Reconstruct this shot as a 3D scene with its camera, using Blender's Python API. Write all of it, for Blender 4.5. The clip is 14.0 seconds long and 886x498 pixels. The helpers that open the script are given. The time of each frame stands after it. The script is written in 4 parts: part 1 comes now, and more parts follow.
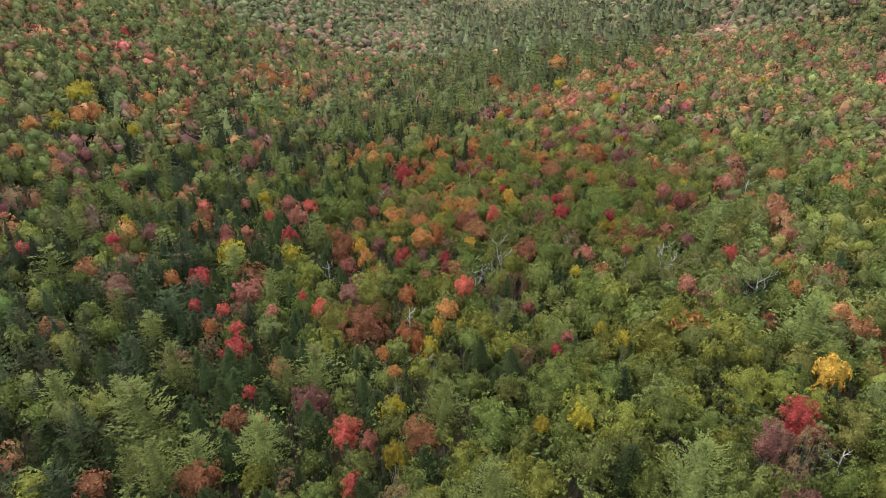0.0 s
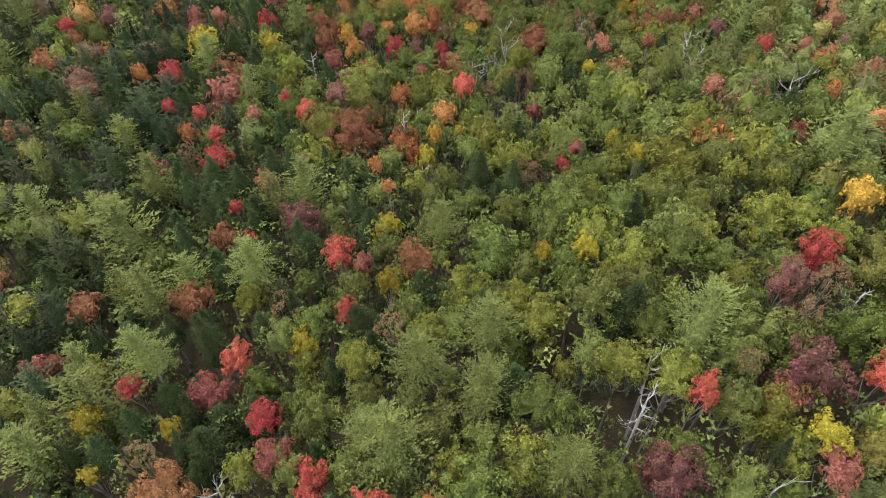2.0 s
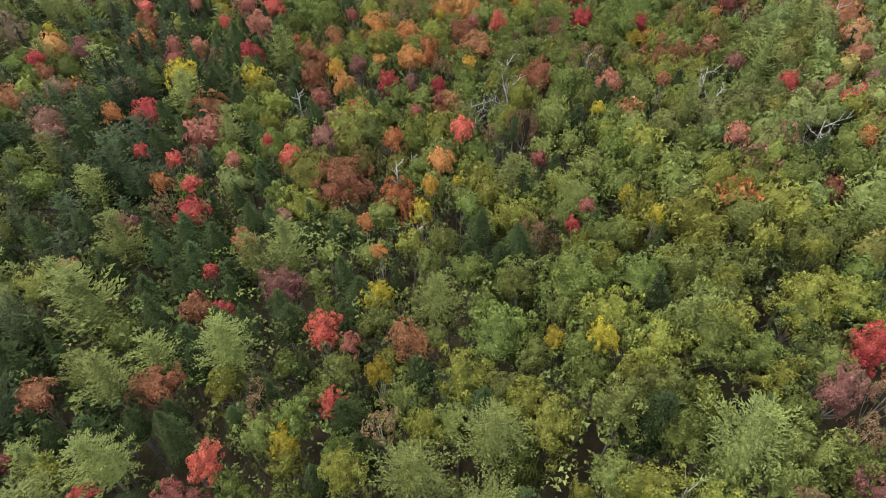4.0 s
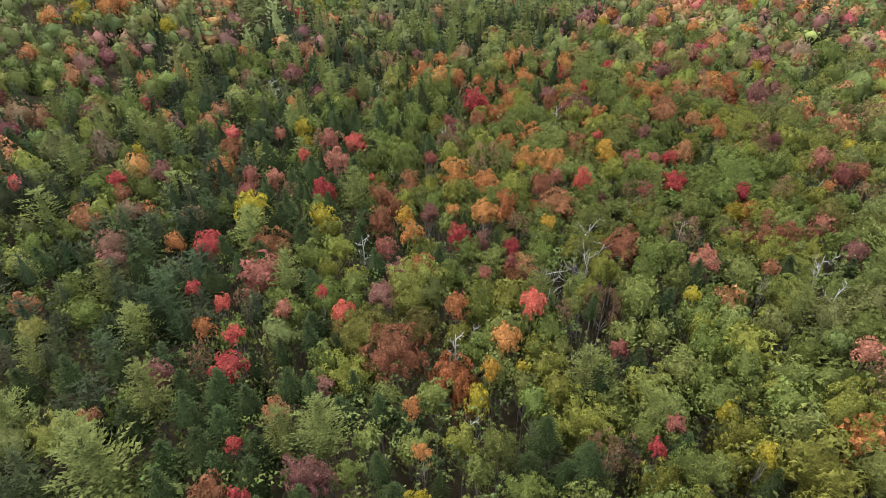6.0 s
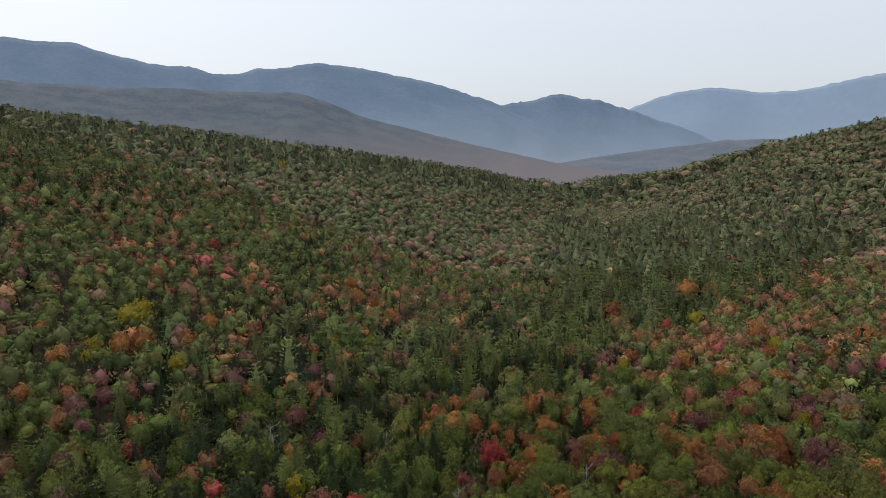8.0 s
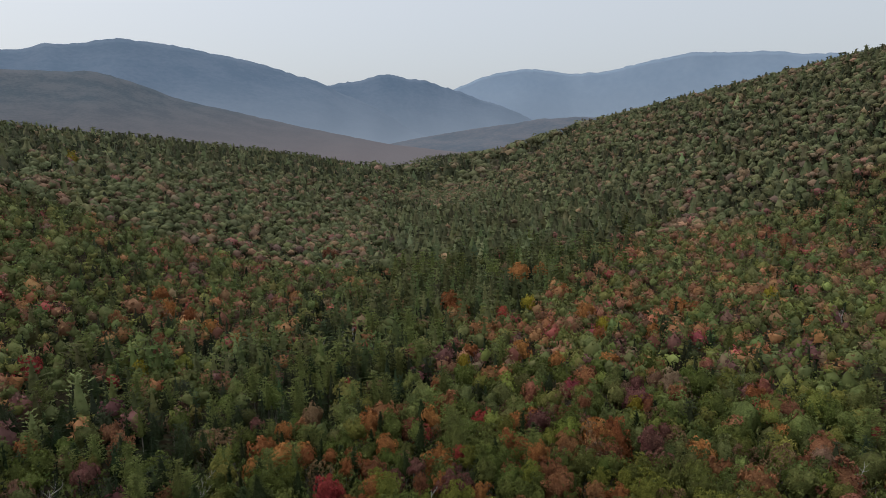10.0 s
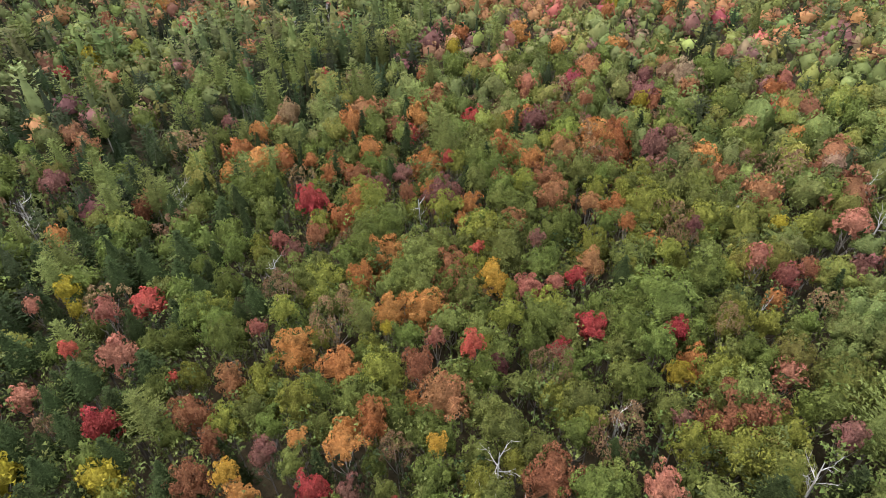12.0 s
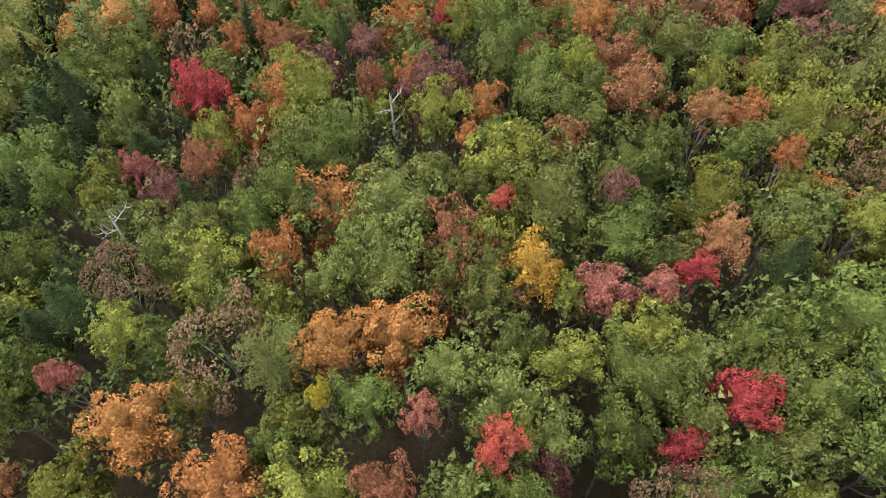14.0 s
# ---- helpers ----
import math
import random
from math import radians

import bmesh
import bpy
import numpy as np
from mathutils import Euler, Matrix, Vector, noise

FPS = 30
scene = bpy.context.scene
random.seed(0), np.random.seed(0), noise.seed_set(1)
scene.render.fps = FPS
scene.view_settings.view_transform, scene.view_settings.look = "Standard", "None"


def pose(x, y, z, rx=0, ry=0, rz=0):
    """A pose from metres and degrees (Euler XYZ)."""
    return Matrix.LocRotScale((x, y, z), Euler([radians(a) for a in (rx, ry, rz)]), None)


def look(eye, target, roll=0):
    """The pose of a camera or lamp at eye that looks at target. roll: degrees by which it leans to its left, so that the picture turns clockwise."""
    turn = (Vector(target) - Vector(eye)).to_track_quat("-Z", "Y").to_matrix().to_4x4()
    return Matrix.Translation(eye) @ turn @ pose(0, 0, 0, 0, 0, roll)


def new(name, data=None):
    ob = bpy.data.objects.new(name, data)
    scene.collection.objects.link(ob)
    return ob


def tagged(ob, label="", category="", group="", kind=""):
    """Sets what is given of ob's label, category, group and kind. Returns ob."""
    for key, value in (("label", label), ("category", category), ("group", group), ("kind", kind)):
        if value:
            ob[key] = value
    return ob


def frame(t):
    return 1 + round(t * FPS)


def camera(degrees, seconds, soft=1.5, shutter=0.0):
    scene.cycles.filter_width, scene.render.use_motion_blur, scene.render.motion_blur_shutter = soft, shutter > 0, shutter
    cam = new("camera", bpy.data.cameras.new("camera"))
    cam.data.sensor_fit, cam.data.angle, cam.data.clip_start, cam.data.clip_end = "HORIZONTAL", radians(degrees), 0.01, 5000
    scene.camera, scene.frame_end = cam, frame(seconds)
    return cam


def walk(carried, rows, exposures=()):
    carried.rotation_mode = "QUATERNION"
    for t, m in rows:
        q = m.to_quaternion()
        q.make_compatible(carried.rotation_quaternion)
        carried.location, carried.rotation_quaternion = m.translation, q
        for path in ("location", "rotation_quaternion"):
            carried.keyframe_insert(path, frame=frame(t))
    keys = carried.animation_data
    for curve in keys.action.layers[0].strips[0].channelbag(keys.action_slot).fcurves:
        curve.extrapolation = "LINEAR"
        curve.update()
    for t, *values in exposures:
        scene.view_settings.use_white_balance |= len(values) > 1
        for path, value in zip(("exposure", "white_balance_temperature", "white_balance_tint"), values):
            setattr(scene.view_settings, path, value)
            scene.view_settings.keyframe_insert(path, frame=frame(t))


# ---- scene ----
# ---------------------------------------------------------------- camera
cam = camera(70.5, 14.0, soft=0.9)
PATH = [
    (0, (0.519, 1.519, 70.835), (0.506, 3.319, 69.964), -0.5),
    (0.2, (0.555, 2.286, 70.844), (0.542, 4.031, 69.867), -0.5),
    (0.5, (0.630, 3.473, 70.847), (0.615, 5.124, 69.719), -0.6),
    (1, (0.727, 5.452, 70.854), (0.710, 6.912, 69.488), -0.8),
    (1.5, (0.815, 7.480, 70.930), (0.797, 8.856, 69.479), -0.9),
    (2, (0.901, 9.450, 70.966), (0.883, 10.827, 69.515), -0.9),
    (2.2, (0.935, 10.287, 70.971), (0.918, 11.663, 69.520), -0.9),
    (3.1, (0.962, 14.500, 70.816), (0.948, 15.867, 69.356), -0.9),
    (3.9, (0.954, 18.843, 70.568), (0.943, 20.218, 69.115), -1.0),
    (4.3, (1.019, 21.057, 70.536), (1.009, 22.522, 69.174), -1.0),
    (4.5, (1.068, 22.116, 70.523), (1.061, 23.653, 69.244), -0.9),
    (5, (1.201, 24.899, 70.576), (1.193, 26.496, 69.371), -0.9),
    (5.5, (1.262, 27.867, 70.665), (1.251, 29.473, 69.473), -0.8),
    (5.6, (1.248, 28.454, 70.673), (1.207, 30.061, 69.483), -0.8),
    (5.7, (1.226, 29.036, 70.681), (1.123, 30.642, 69.493), -0.7),
    (6, (1.116, 30.835, 70.749), (0.874, 32.425, 69.561), -0.7),
    (6.5, (0.774, 34.033, 70.988), (0.480, 35.696, 69.917), -0.6),
    (7, (0.290, 37.130, 71.243), (-0.024, 38.923, 70.415), -0.5),
    (7.5, (-0.045, 40.276, 71.440), (-0.376, 42.168, 70.884), -0.4),
    (8, (-0.156, 43.408, 71.685), (-0.500, 45.359, 71.407), -0.4),
    (8.2, (-0.095, 44.685, 71.756), (-0.441, 46.649, 71.602), -0.4),
    (8.7, (0.062, 47.874, 72.265), (-0.207, 49.856, 72.289), -0.6),
    (9.2, (0.498, 51.112, 73.010), (0.408, 53.109, 72.994), -1.0),
    (9.7, (1.053, 54.350, 73.719), (1.149, 56.338, 73.520), -1.4),
    (10.3, (1.651, 58.173, 74.139), (1.844, 60.100, 73.639), -1.7),
    (10.5, (1.815, 59.429, 74.169), (2.001, 61.328, 73.568), -1.7),
    (11, (2.206, 62.563, 74.188), (2.375, 64.370, 73.347), -1.8),
    (11.5, (2.548, 65.718, 74.280), (2.699, 67.397, 73.204), -1.9),
    (12, (2.951, 68.870, 74.423), (3.081, 70.397, 73.137), -2.1),
    (12.5, (3.456, 72.184, 74.638), (3.570, 73.592, 73.222), -2.2),
    (12.65, (3.550, 73.600, 74.300), (3.663, 75.002, 72.878), -2.2),
    (13, (4.040, 81.420, 69.830), (4.160, 82.788, 68.376), -1.9),
    (13.5, (4.140, 93.970, 60.160), (4.277, 95.275, 58.650), -0.6),
    (14, (5.240, 102.000, 54.480), (5.387, 103.201, 52.887), 0.1),
]
EXPOSURES = [(0.0, 0.98), (0.7, 1.15), (1.5, 1.2), (5.5, 1.22), (6.5, 1.2), (7.1, 1.1), (7.5, 0.9), (8.0, -0.23), (8.2, -0.5), (8.6, -0.65), (9.5, -0.6), (10.3, -0.05), (10.5, 0.5), (10.7, 0.85), (11.0, 0.96), (11.7, 1.16), (12.6, 1.25), (14.0, 1.25)]
walk(cam, [(t, look(eye, target, roll)) for t, eye, target, roll in PATH], EXPOSURES)

# ---------------------------------------------------------------- sky and sun: thin overcast
SUN_UP, SUN_ROUND = 52.0, -60.0
world = bpy.data.worlds.new("world")
scene.world = world
world.use_nodes = True
wn, wl = world.node_tree.nodes, world.node_tree.links
wn.clear()
sky = wn.new("ShaderNodeTexSky")
sky.sky_type, sky.sun_disc = "NISHITA", False
sky.sun_elevation, sky.sun_rotation = radians(SUN_UP), radians(SUN_ROUND)
sky.air_density, sky.dust_density, sky.ozone_density = 1.0, 4.0, 1.0
sky_bg = wn.new("ShaderNodeBackground")
sky_bg.inputs[1].default_value = 0.06
wl.new(sky.outputs[0], sky_bg.inputs[0])
# the even cloud sheet that covers the sky, brighter overhead
where = wn.new("ShaderNodeTexCoord")
parted = wn.new("ShaderNodeSeparateXYZ")
wl.new(where.outputs["Generated"], parted.inputs[0])
ramp = wn.new("ShaderNodeValToRGB")
ramp.color_ramp.elements[0].position, ramp.color_ramp.elements[0].color = 0.0, (0.60, 0.65, 0.71, 1)
ramp.color_ramp.elements[1].position, ramp.color_ramp.elements[1].color = 0.6, (0.95, 0.97, 1.0, 1)
wl.new(parted.outputs[2], ramp.inputs[0])
cloud_bg = wn.new("ShaderNodeBackground")
cloud_bg.inputs[1].default_value = 0.95
wl.new(ramp.outputs[0], cloud_bg.inputs[0])
sum_bg = wn.new("ShaderNodeAddShader")
wl.new(sky_bg.outputs[0], sum_bg.inputs[0])
wl.new(cloud_bg.outputs[0], sum_bg.inputs[1])
world_out = wn.new("ShaderNodeOutputWorld")
wl.new(sum_bg.outputs[0], world_out.inputs[0])

sun = new("sun", bpy.data.lights.new("sun", "SUN"))
sun.data.energy, sun.data.angle, sun.data.color = 0.75, radians(30), (1.0, 0.96, 0.9)
sun_way = Vector((math.sin(radians(SUN_ROUND)) * math.cos(radians(SUN_UP)), math.cos(radians(SUN_ROUND)) * math.cos(radians(SUN_UP)), math.sin(radians(SUN_UP))))
sun.matrix_world = look((0, 0, 200), Vector((0, 0, 200)) - sun_way)


# ---------------------------------------------------------------- materials
def material(name, rough=0.7, gloss=0.3):
    m = bpy.data.materials.new(name)
    m.use_nodes = True
    n, l = m.node_tree.nodes, m.node_tree.links
    b = n["Principled BSDF"]
    b.inputs["Roughness"].default_value, b.inputs["Specular IOR Level"].default_value = rough, gloss
    return m, n, l, b


def math_node(n, l, op, a, b):
    k = n.new("ShaderNodeMath")
    k.operation = op
    for i, v in enumerate((a, b)):
        if isinstance(v, (int, float)):
            k.inputs[i].default_value = v
        else:
            l.new(v, k.inputs[i])
    return k.outputs[0]


def foliage(name, rough, gloss, spread, hue, grain, rich=1.0, single=True, leaf=4.5):
    """Leaves: each mesh carries its species' colour in "tint"; tree, sprig and grain vary it."""
    m, n, l, b = material(name, rough, gloss)
    tint = n.new("ShaderNodeAttribute")
    tint.attribute_name = "tint"
    info, geo, place = n.new("ShaderNodeObjectInfo"), n.new("ShaderNodeNewGeometry"), n.new("ShaderNodeTexCoord")
    blot = n.new("ShaderNodeTexNoise")
    blot.inputs["Scale"].default_value, blot.inputs["Detail"].default_value = grain, 3
    l.new(geo.outputs["Position"], blot.inputs["Vector"])
    bright = math_node(n, l, "MULTIPLY_ADD", geo.outputs["Random Per Island"], spread)
    bright.node.inputs[2].default_value = 1 - spread / 2
    blots = math_node(n, l, "MULTIPLY_ADD", blot.outputs[0], 0.6)
    blots.node.inputs[2].default_value = 0.58
    tree = math_node(n, l, "MULTIPLY_ADD", info.outputs["Random"], 0.5)
    tree.node.inputs[2].default_value = 0.75
    value = math_node(n, l, "MULTIPLY", math_node(n, l, "MULTIPLY", bright, blots), tree)
    if not single:
        value = math_node(n, l, "MULTIPLY", bright, blots)
    if leaf:
        # clumps of leaves, each with its own tone, parted by small dark joints
        clump = n.new("ShaderNodeTexVoronoi")
        clump.inputs["Scale"].default_value = leaf
        l.new(geo.outputs["Position"], clump.inputs["Vector"])
        tone = n.new("ShaderNodeSeparateColor")
        l.new(clump.outputs["Color"], tone.inputs[0])
        own = math_node(n, l, "MULTIPLY_ADD", tone.outputs[0], 0.40)
        own.node.inputs[2].default_value = 0.84
        value = math_node(n, l, "MULTIPLY", value, own)
        raised = n.new("ShaderNodeBump")
        raised.inputs["Strength"].default_value, raised.inputs["Distance"].default_value = 0.8, 0.16
        raised.invert = True
        l.new(clump.outputs["Distance"], raised.inputs["Height"])
        l.new(raised.outputs[0], b.inputs["Normal"])
    turn = math_node(n, l, "MULTIPLY_ADD", info.outputs["Random"] if single else geo.outputs["Random Per Island"], hue)
    turn.node.inputs[2].default_value = 0.5 - hue / 2
    hsv = n.new("ShaderNodeHueSaturation")
    hsv.inputs["Saturation"].default_value = rich
    l.new(turn, hsv.inputs["Hue"])
    l.new(value, hsv.inputs["Value"])
    l.new(tint.outputs["Color"], hsv.inputs["Color"])
    l.new(hsv.outputs[0], b.inputs["Base Color"])
    through_leaf = n.new("ShaderNodeBsdfTranslucent")
    l.new(hsv.outputs[0], through_leaf.inputs[0])
    mix = n.new("ShaderNodeMixShader")
    mix.inputs[0].default_value = 0.16
    l.new(b.outputs[0], mix.inputs[1])
    l.new(through_leaf.outputs[0], mix.inputs[2])
    l.new(mix.outputs[0], n["Material Output"].inputs[0])
    return m


LEAVES = foliage("leaves", 0.65, 0.08, 0.42, 0.02, 1.4, 1.04)
NEEDLES = foliage("needles", 0.75, 0.03, 0.5, 0.02, 1.4, leaf=5.5)
WOOD_LEAVES = foliage("woodland_leaves", 0.65, 0.10, 0.30, 0.03, 1.6, single=False)
# leaves further off: saturation lowered to stand in for haze
MIDDLE_LEAVES = foliage("hazed_valley_leaves", 0.7, 0.08, 0.4, 0.03, 0.9, 0.94, single=False, leaf=0)
FAR_LEAVES = foliage("hazed_distant_leaves", 0.75, 0.06, 0.35, 0.02, 0.4, 0.8, single=False, leaf=0)


def patchy(name, dark, light, scale, rough=0.9, stretch=(1, 1, 1), bump=0.3, foot=None, edge=0.15, relief=0.05):
    m, n, l, b = material(name, rough, 0.2)
    geo = n.new("ShaderNodeNewGeometry")
    fit = n.new("ShaderNodeMapping")
    fit.inputs["Scale"].default_value = stretch
    l.new(geo.outputs["Position"], fit.inputs[0])
    a, c = n.new("ShaderNodeTexNoise"), n.new("ShaderNodeTexNoise")
    for k, sc in ((a, scale), (c, scale * 7)):
        k.inputs["Scale"].default_value, k.inputs["Detail"].default_value = sc, 5
        l.new(fit.outputs[0], k.inputs["Vector"])
    both = math_node(n, l, "MULTIPLY_ADD", a.outputs[0], 0.6)
    l.new(math_node(n, l, "MULTIPLY", c.outputs[0], 0.4), both.node.inputs[2])
    tone = n.new("ShaderNodeValToRGB")
    tone.color_ramp.elements[0].position, tone.color_ramp.elements[0].color = 0.5 - edge, (*dark, 1)
    tone.color_ramp.elements[1].position, tone.color_ramp.elements[1].color = 0.5 + edge, (*light, 1)
    l.new(both, tone.inputs[0])
    # foot: valley haze painted over the lower slope, fading out upwards
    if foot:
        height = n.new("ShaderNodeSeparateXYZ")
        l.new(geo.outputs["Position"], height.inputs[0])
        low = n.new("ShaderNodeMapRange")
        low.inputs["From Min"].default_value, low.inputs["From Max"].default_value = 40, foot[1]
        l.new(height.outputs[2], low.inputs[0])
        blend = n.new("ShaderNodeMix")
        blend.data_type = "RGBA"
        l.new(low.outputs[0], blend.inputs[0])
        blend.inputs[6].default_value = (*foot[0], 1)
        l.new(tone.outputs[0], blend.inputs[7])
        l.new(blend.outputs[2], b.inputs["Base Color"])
    else:
        l.new(tone.outputs[0], b.inputs["Base Color"])
    if bump:
        bm_ = n.new("ShaderNodeBump")
        bm_.inputs["Strength"].default_value, bm_.inputs["Distance"].default_value = bump, relief
        l.new(both, bm_.inputs["Height"])
        l.new(bm_.outputs[0], b.inputs["Normal"])
    return m


FLOOR = patchy("forest_floor", (0.03, 0.026, 0.016), (0.085, 0.064, 0.036), 0.6)
BARK = patchy("bark", (0.13, 0.115, 0.10), (0.34, 0.31, 0.28), 3.0, stretch=(1, 1, 0.25))
DEAD_WOOD = patchy("dead_wood", (0.26, 0.245, 0.23), (0.52, 0.50, 0.47), 4.0, stretch=(1, 1, 0.3))
# ridge colours have the air's haze painted in, bluer and paler further off
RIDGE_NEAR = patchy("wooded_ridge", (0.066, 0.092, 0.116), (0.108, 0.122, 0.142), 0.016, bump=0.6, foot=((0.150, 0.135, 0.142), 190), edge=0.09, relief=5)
RIDGE_MID = patchy("haze_blue_ridge", (0.115, 0.172, 0.245), (0.145, 0.20, 0.275), 0.006, bump=0.4, foot=((0.215, 0.265, 0.325), 400), edge=0.1, relief=6)
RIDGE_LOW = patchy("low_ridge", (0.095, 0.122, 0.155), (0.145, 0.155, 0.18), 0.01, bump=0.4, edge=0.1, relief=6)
RIDGE_FAR = patchy("haze_pale_ridge", (0.235, 0.315, 0.415), (0.265, 0.345, 0.445), 0.004, bump=0, foot=((0.28, 0.345, 0.42), 450))


# ---------------------------------------------------------------- the lie of the land
def soft(v, k):
    """A smooth ramp: 0 below, v above."""
    return 0.5 * (v + np.sqrt(v * v + k * k))


def valley_axis(y):
    """Where the valley's bottom runs: x over y."""
    q = np.clip(y, -200, 2400) - 190
    return np.where(q < 0, -25 + 0.03 * q, -25 + 0.1 * q + 0.0003 * np.minimum(q, 700) ** 2)


def canopy(x, y):
    """Height of the treetops' mean surface over the plan."""
    x, y = np.asarray(x, float), np.asarray(y, float)
    s = x - valley_axis(y)
    left = 0.477 * soft(-s - 45.497, 25) * (0.25 + 0.75 / (1 + np.exp(-(y - 120) / 35)))
    left = 143.182 * (1 - np.exp(-left / 143.182))
    left = left - np.minimum(0.9 * soft(0.764 * y - 0.645 * x - 619.022, 50), left)
    # the valley's level right side, and the long hill that rises from it
    plain = 8.5 * np.tanh(0.075 * soft(s, 20) / 8.5)
    across = 0.977 * x + 0.211 * y
    rise, crest = 0.5 * soft(across - 238, 40), soft(58 + (765 - y) * 0.155, 20) + 0.05 * soft(across - 330, 60)
    hill = np.maximum(0.5 * (rise + crest - np.sqrt((rise - crest) ** 2 + 144)), 0)
    knoll = 8.5 * np.exp(-((x - 24) / 26) ** 2 - ((y - 36) / 22) ** 2) + 4 * np.exp(-((x - 40) / 25) ** 2 - ((y - 60) / 30) ** 2)
    return 19.0 + left + plain + hill + knoll + 2.3 * np.exp(-((x - 8) / 60) ** 2 - ((y - 95) / 50) ** 2)


TREE_HEIGHT = 14.0  # of the mean canopy over the ground


def ground_z(x, y):
    return canopy(x, y) - TREE_HEIGHT


def mesh_from(name, verts, faces, mat, tints=None, smooth=False):
    me = bpy.data.meshes.new(name)
    verts, faces = np.asarray(verts, np.float32), np.asarray(faces, np.int32)
    k = faces.shape[1]
    me.vertices.add(len(verts))
    me.vertices.foreach_set("co", verts.ravel())
    me.loops.add(faces.size)
    me.loops.foreach_set("vertex_index", faces.ravel())
    me.polygons.add(len(faces))
    me.polygons.foreach_set("loop_start", np.arange(0, faces.size, k, dtype=np.int32))
    me.polygons.foreach_set("loop_total", np.full(len(faces), k, np.int32))
    if smooth:
        me.polygons.foreach_set("use_smooth", np.ones(len(faces), bool))
    if tints is not None:
        at = me.attributes.new("tint", "FLOAT_COLOR", "POINT")
        at.data.foreach_set("color", np.c_[np.asarray(tints, np.float32), np.ones(len(verts), np.float32)].ravel())
    me.materials.append(mat)
    me.update(calc_edges=True)
    me.validate()
    return me


def spaced(lo, hi, near_lo, near_hi, step, ratio=1.18):
    """Coordinates that are dense between near_lo and near_hi and widen outwards."""
    out = list(np.arange(near_lo, near_hi + step, step))
    d = step
    while out[-1] < hi:
        d *= ratio
        out.append(min(out[-1] + d, hi))
    d = step
    while out[0] > lo:
        d *= ratio
        out.insert(0, max(out[0] - d, lo))
    return np.array(out)


def grid_faces(nx, ny):
    i, j = np.meshgrid(np.arange(nx - 1), np.arange(ny - 1), indexing="ij")
    a = (i * ny + j).ravel()
    return np.c_[a, a + ny, a + ny + 1, a + 1]


gx, gy = spaced(-5400, 5400, -420, 420, 8), spaced(-2500, 5600, -80, 760, 8)
GX, GY = np.meshgrid(gx, gy, indexing="ij")
rough_ground = 0.35 * np.sin(GX * 0.31 + 1.3 * np.sin(GY * 0.17)) + 0.3 * np.sin(GY * 0.27 + np.sin(GX * 0.23))
ground = new("ground", mesh_from("ground", np.c_[GX.ravel(), GY.ravel(), (ground_z(GX, GY) + rough_ground).ravel()], grid_faces(len(gx), len(gy)), FLOOR, smooth=True))
tagged(ground, "dark leaf-strewn forest floor of the valley and its slopes", "ground", kind="structure")


# ---------------------------------------------------------------- distant mountains
def ridge(name, profile, distance, depth, mat, label, seed):
    """A mountain ridge: a crest over azimuths (degrees right of the valley), heights in degrees over eye level, with flanks running down towards the valley."""
    rng = np.random.default_rng(seed)
    az = np.linspace(profile[0][0], profile[-1][0], 260)
    up = np.interp(az, [p[0] for p in profile], [p[1] for p in profile])
    notch = np.convolve(rng.normal(0, 0.10, len(az) + 8), np.ones(9) / 9, mode="valid") * np.clip(up, 0, 2)
    k = np.ones(3) / 3
    up = np.convolve(np.pad(up, 1, mode="edge"), k, mode="valid")
    rows, n = [], 26
    wob = [rng.uniform(0, 6.28, 6) for _ in range(3)]
    for j in range(n):
        f = j / (n - 1)
        d = distance - depth * f
        crest = 72 + distance * np.tan(np.radians(up + notch * (1 - f) ** 9))
        gully = sum(np.sin(az * (0.35 + 0.3 * q) + wob[0][q] + f * 5.0 * math.sin(wob[1][q])) / (q + 1) for q in range(5))
        z = crest * (1 - f) ** 1.25 + f * 6 + gully * distance * 0.0022 * math.sin(math.pi * f) + rng.normal(0, 1, len(az)) * distance * 0.0002
        rows.append(np.c_[np.sin(np.radians(az)) * d, 45 + np.cos(np.radians(az)) * d, z])
    d = distance + depth * 0.8
    rows.insert(0, np.c_[np.sin(np.radians(az)) * d, 45 + np.cos(np.radians(az)) * d, np.full(len(az), 0.0)])
    ob = new(name, mesh_from(name, np.concatenate(rows), grid_faces(n + 1, len(az)), mat, smooth=True))
    tagged(ob, label, "mountain", kind="structure")
    return ob


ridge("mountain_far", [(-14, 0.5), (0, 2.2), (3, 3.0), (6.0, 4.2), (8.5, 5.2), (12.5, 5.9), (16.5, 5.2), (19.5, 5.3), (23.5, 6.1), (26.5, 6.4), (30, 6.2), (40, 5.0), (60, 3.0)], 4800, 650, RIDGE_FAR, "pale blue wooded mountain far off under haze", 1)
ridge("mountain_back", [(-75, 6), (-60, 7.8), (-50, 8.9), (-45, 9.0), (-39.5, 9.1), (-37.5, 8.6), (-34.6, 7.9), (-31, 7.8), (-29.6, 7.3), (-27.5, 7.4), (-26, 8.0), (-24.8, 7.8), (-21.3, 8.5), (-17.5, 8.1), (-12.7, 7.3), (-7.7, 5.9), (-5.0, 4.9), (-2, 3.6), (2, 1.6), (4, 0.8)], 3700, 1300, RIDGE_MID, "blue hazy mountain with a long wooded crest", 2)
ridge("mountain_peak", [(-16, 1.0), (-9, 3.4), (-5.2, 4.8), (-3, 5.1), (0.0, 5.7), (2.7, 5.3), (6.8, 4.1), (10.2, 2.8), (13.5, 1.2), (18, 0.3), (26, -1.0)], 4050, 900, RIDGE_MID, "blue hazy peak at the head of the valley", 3)
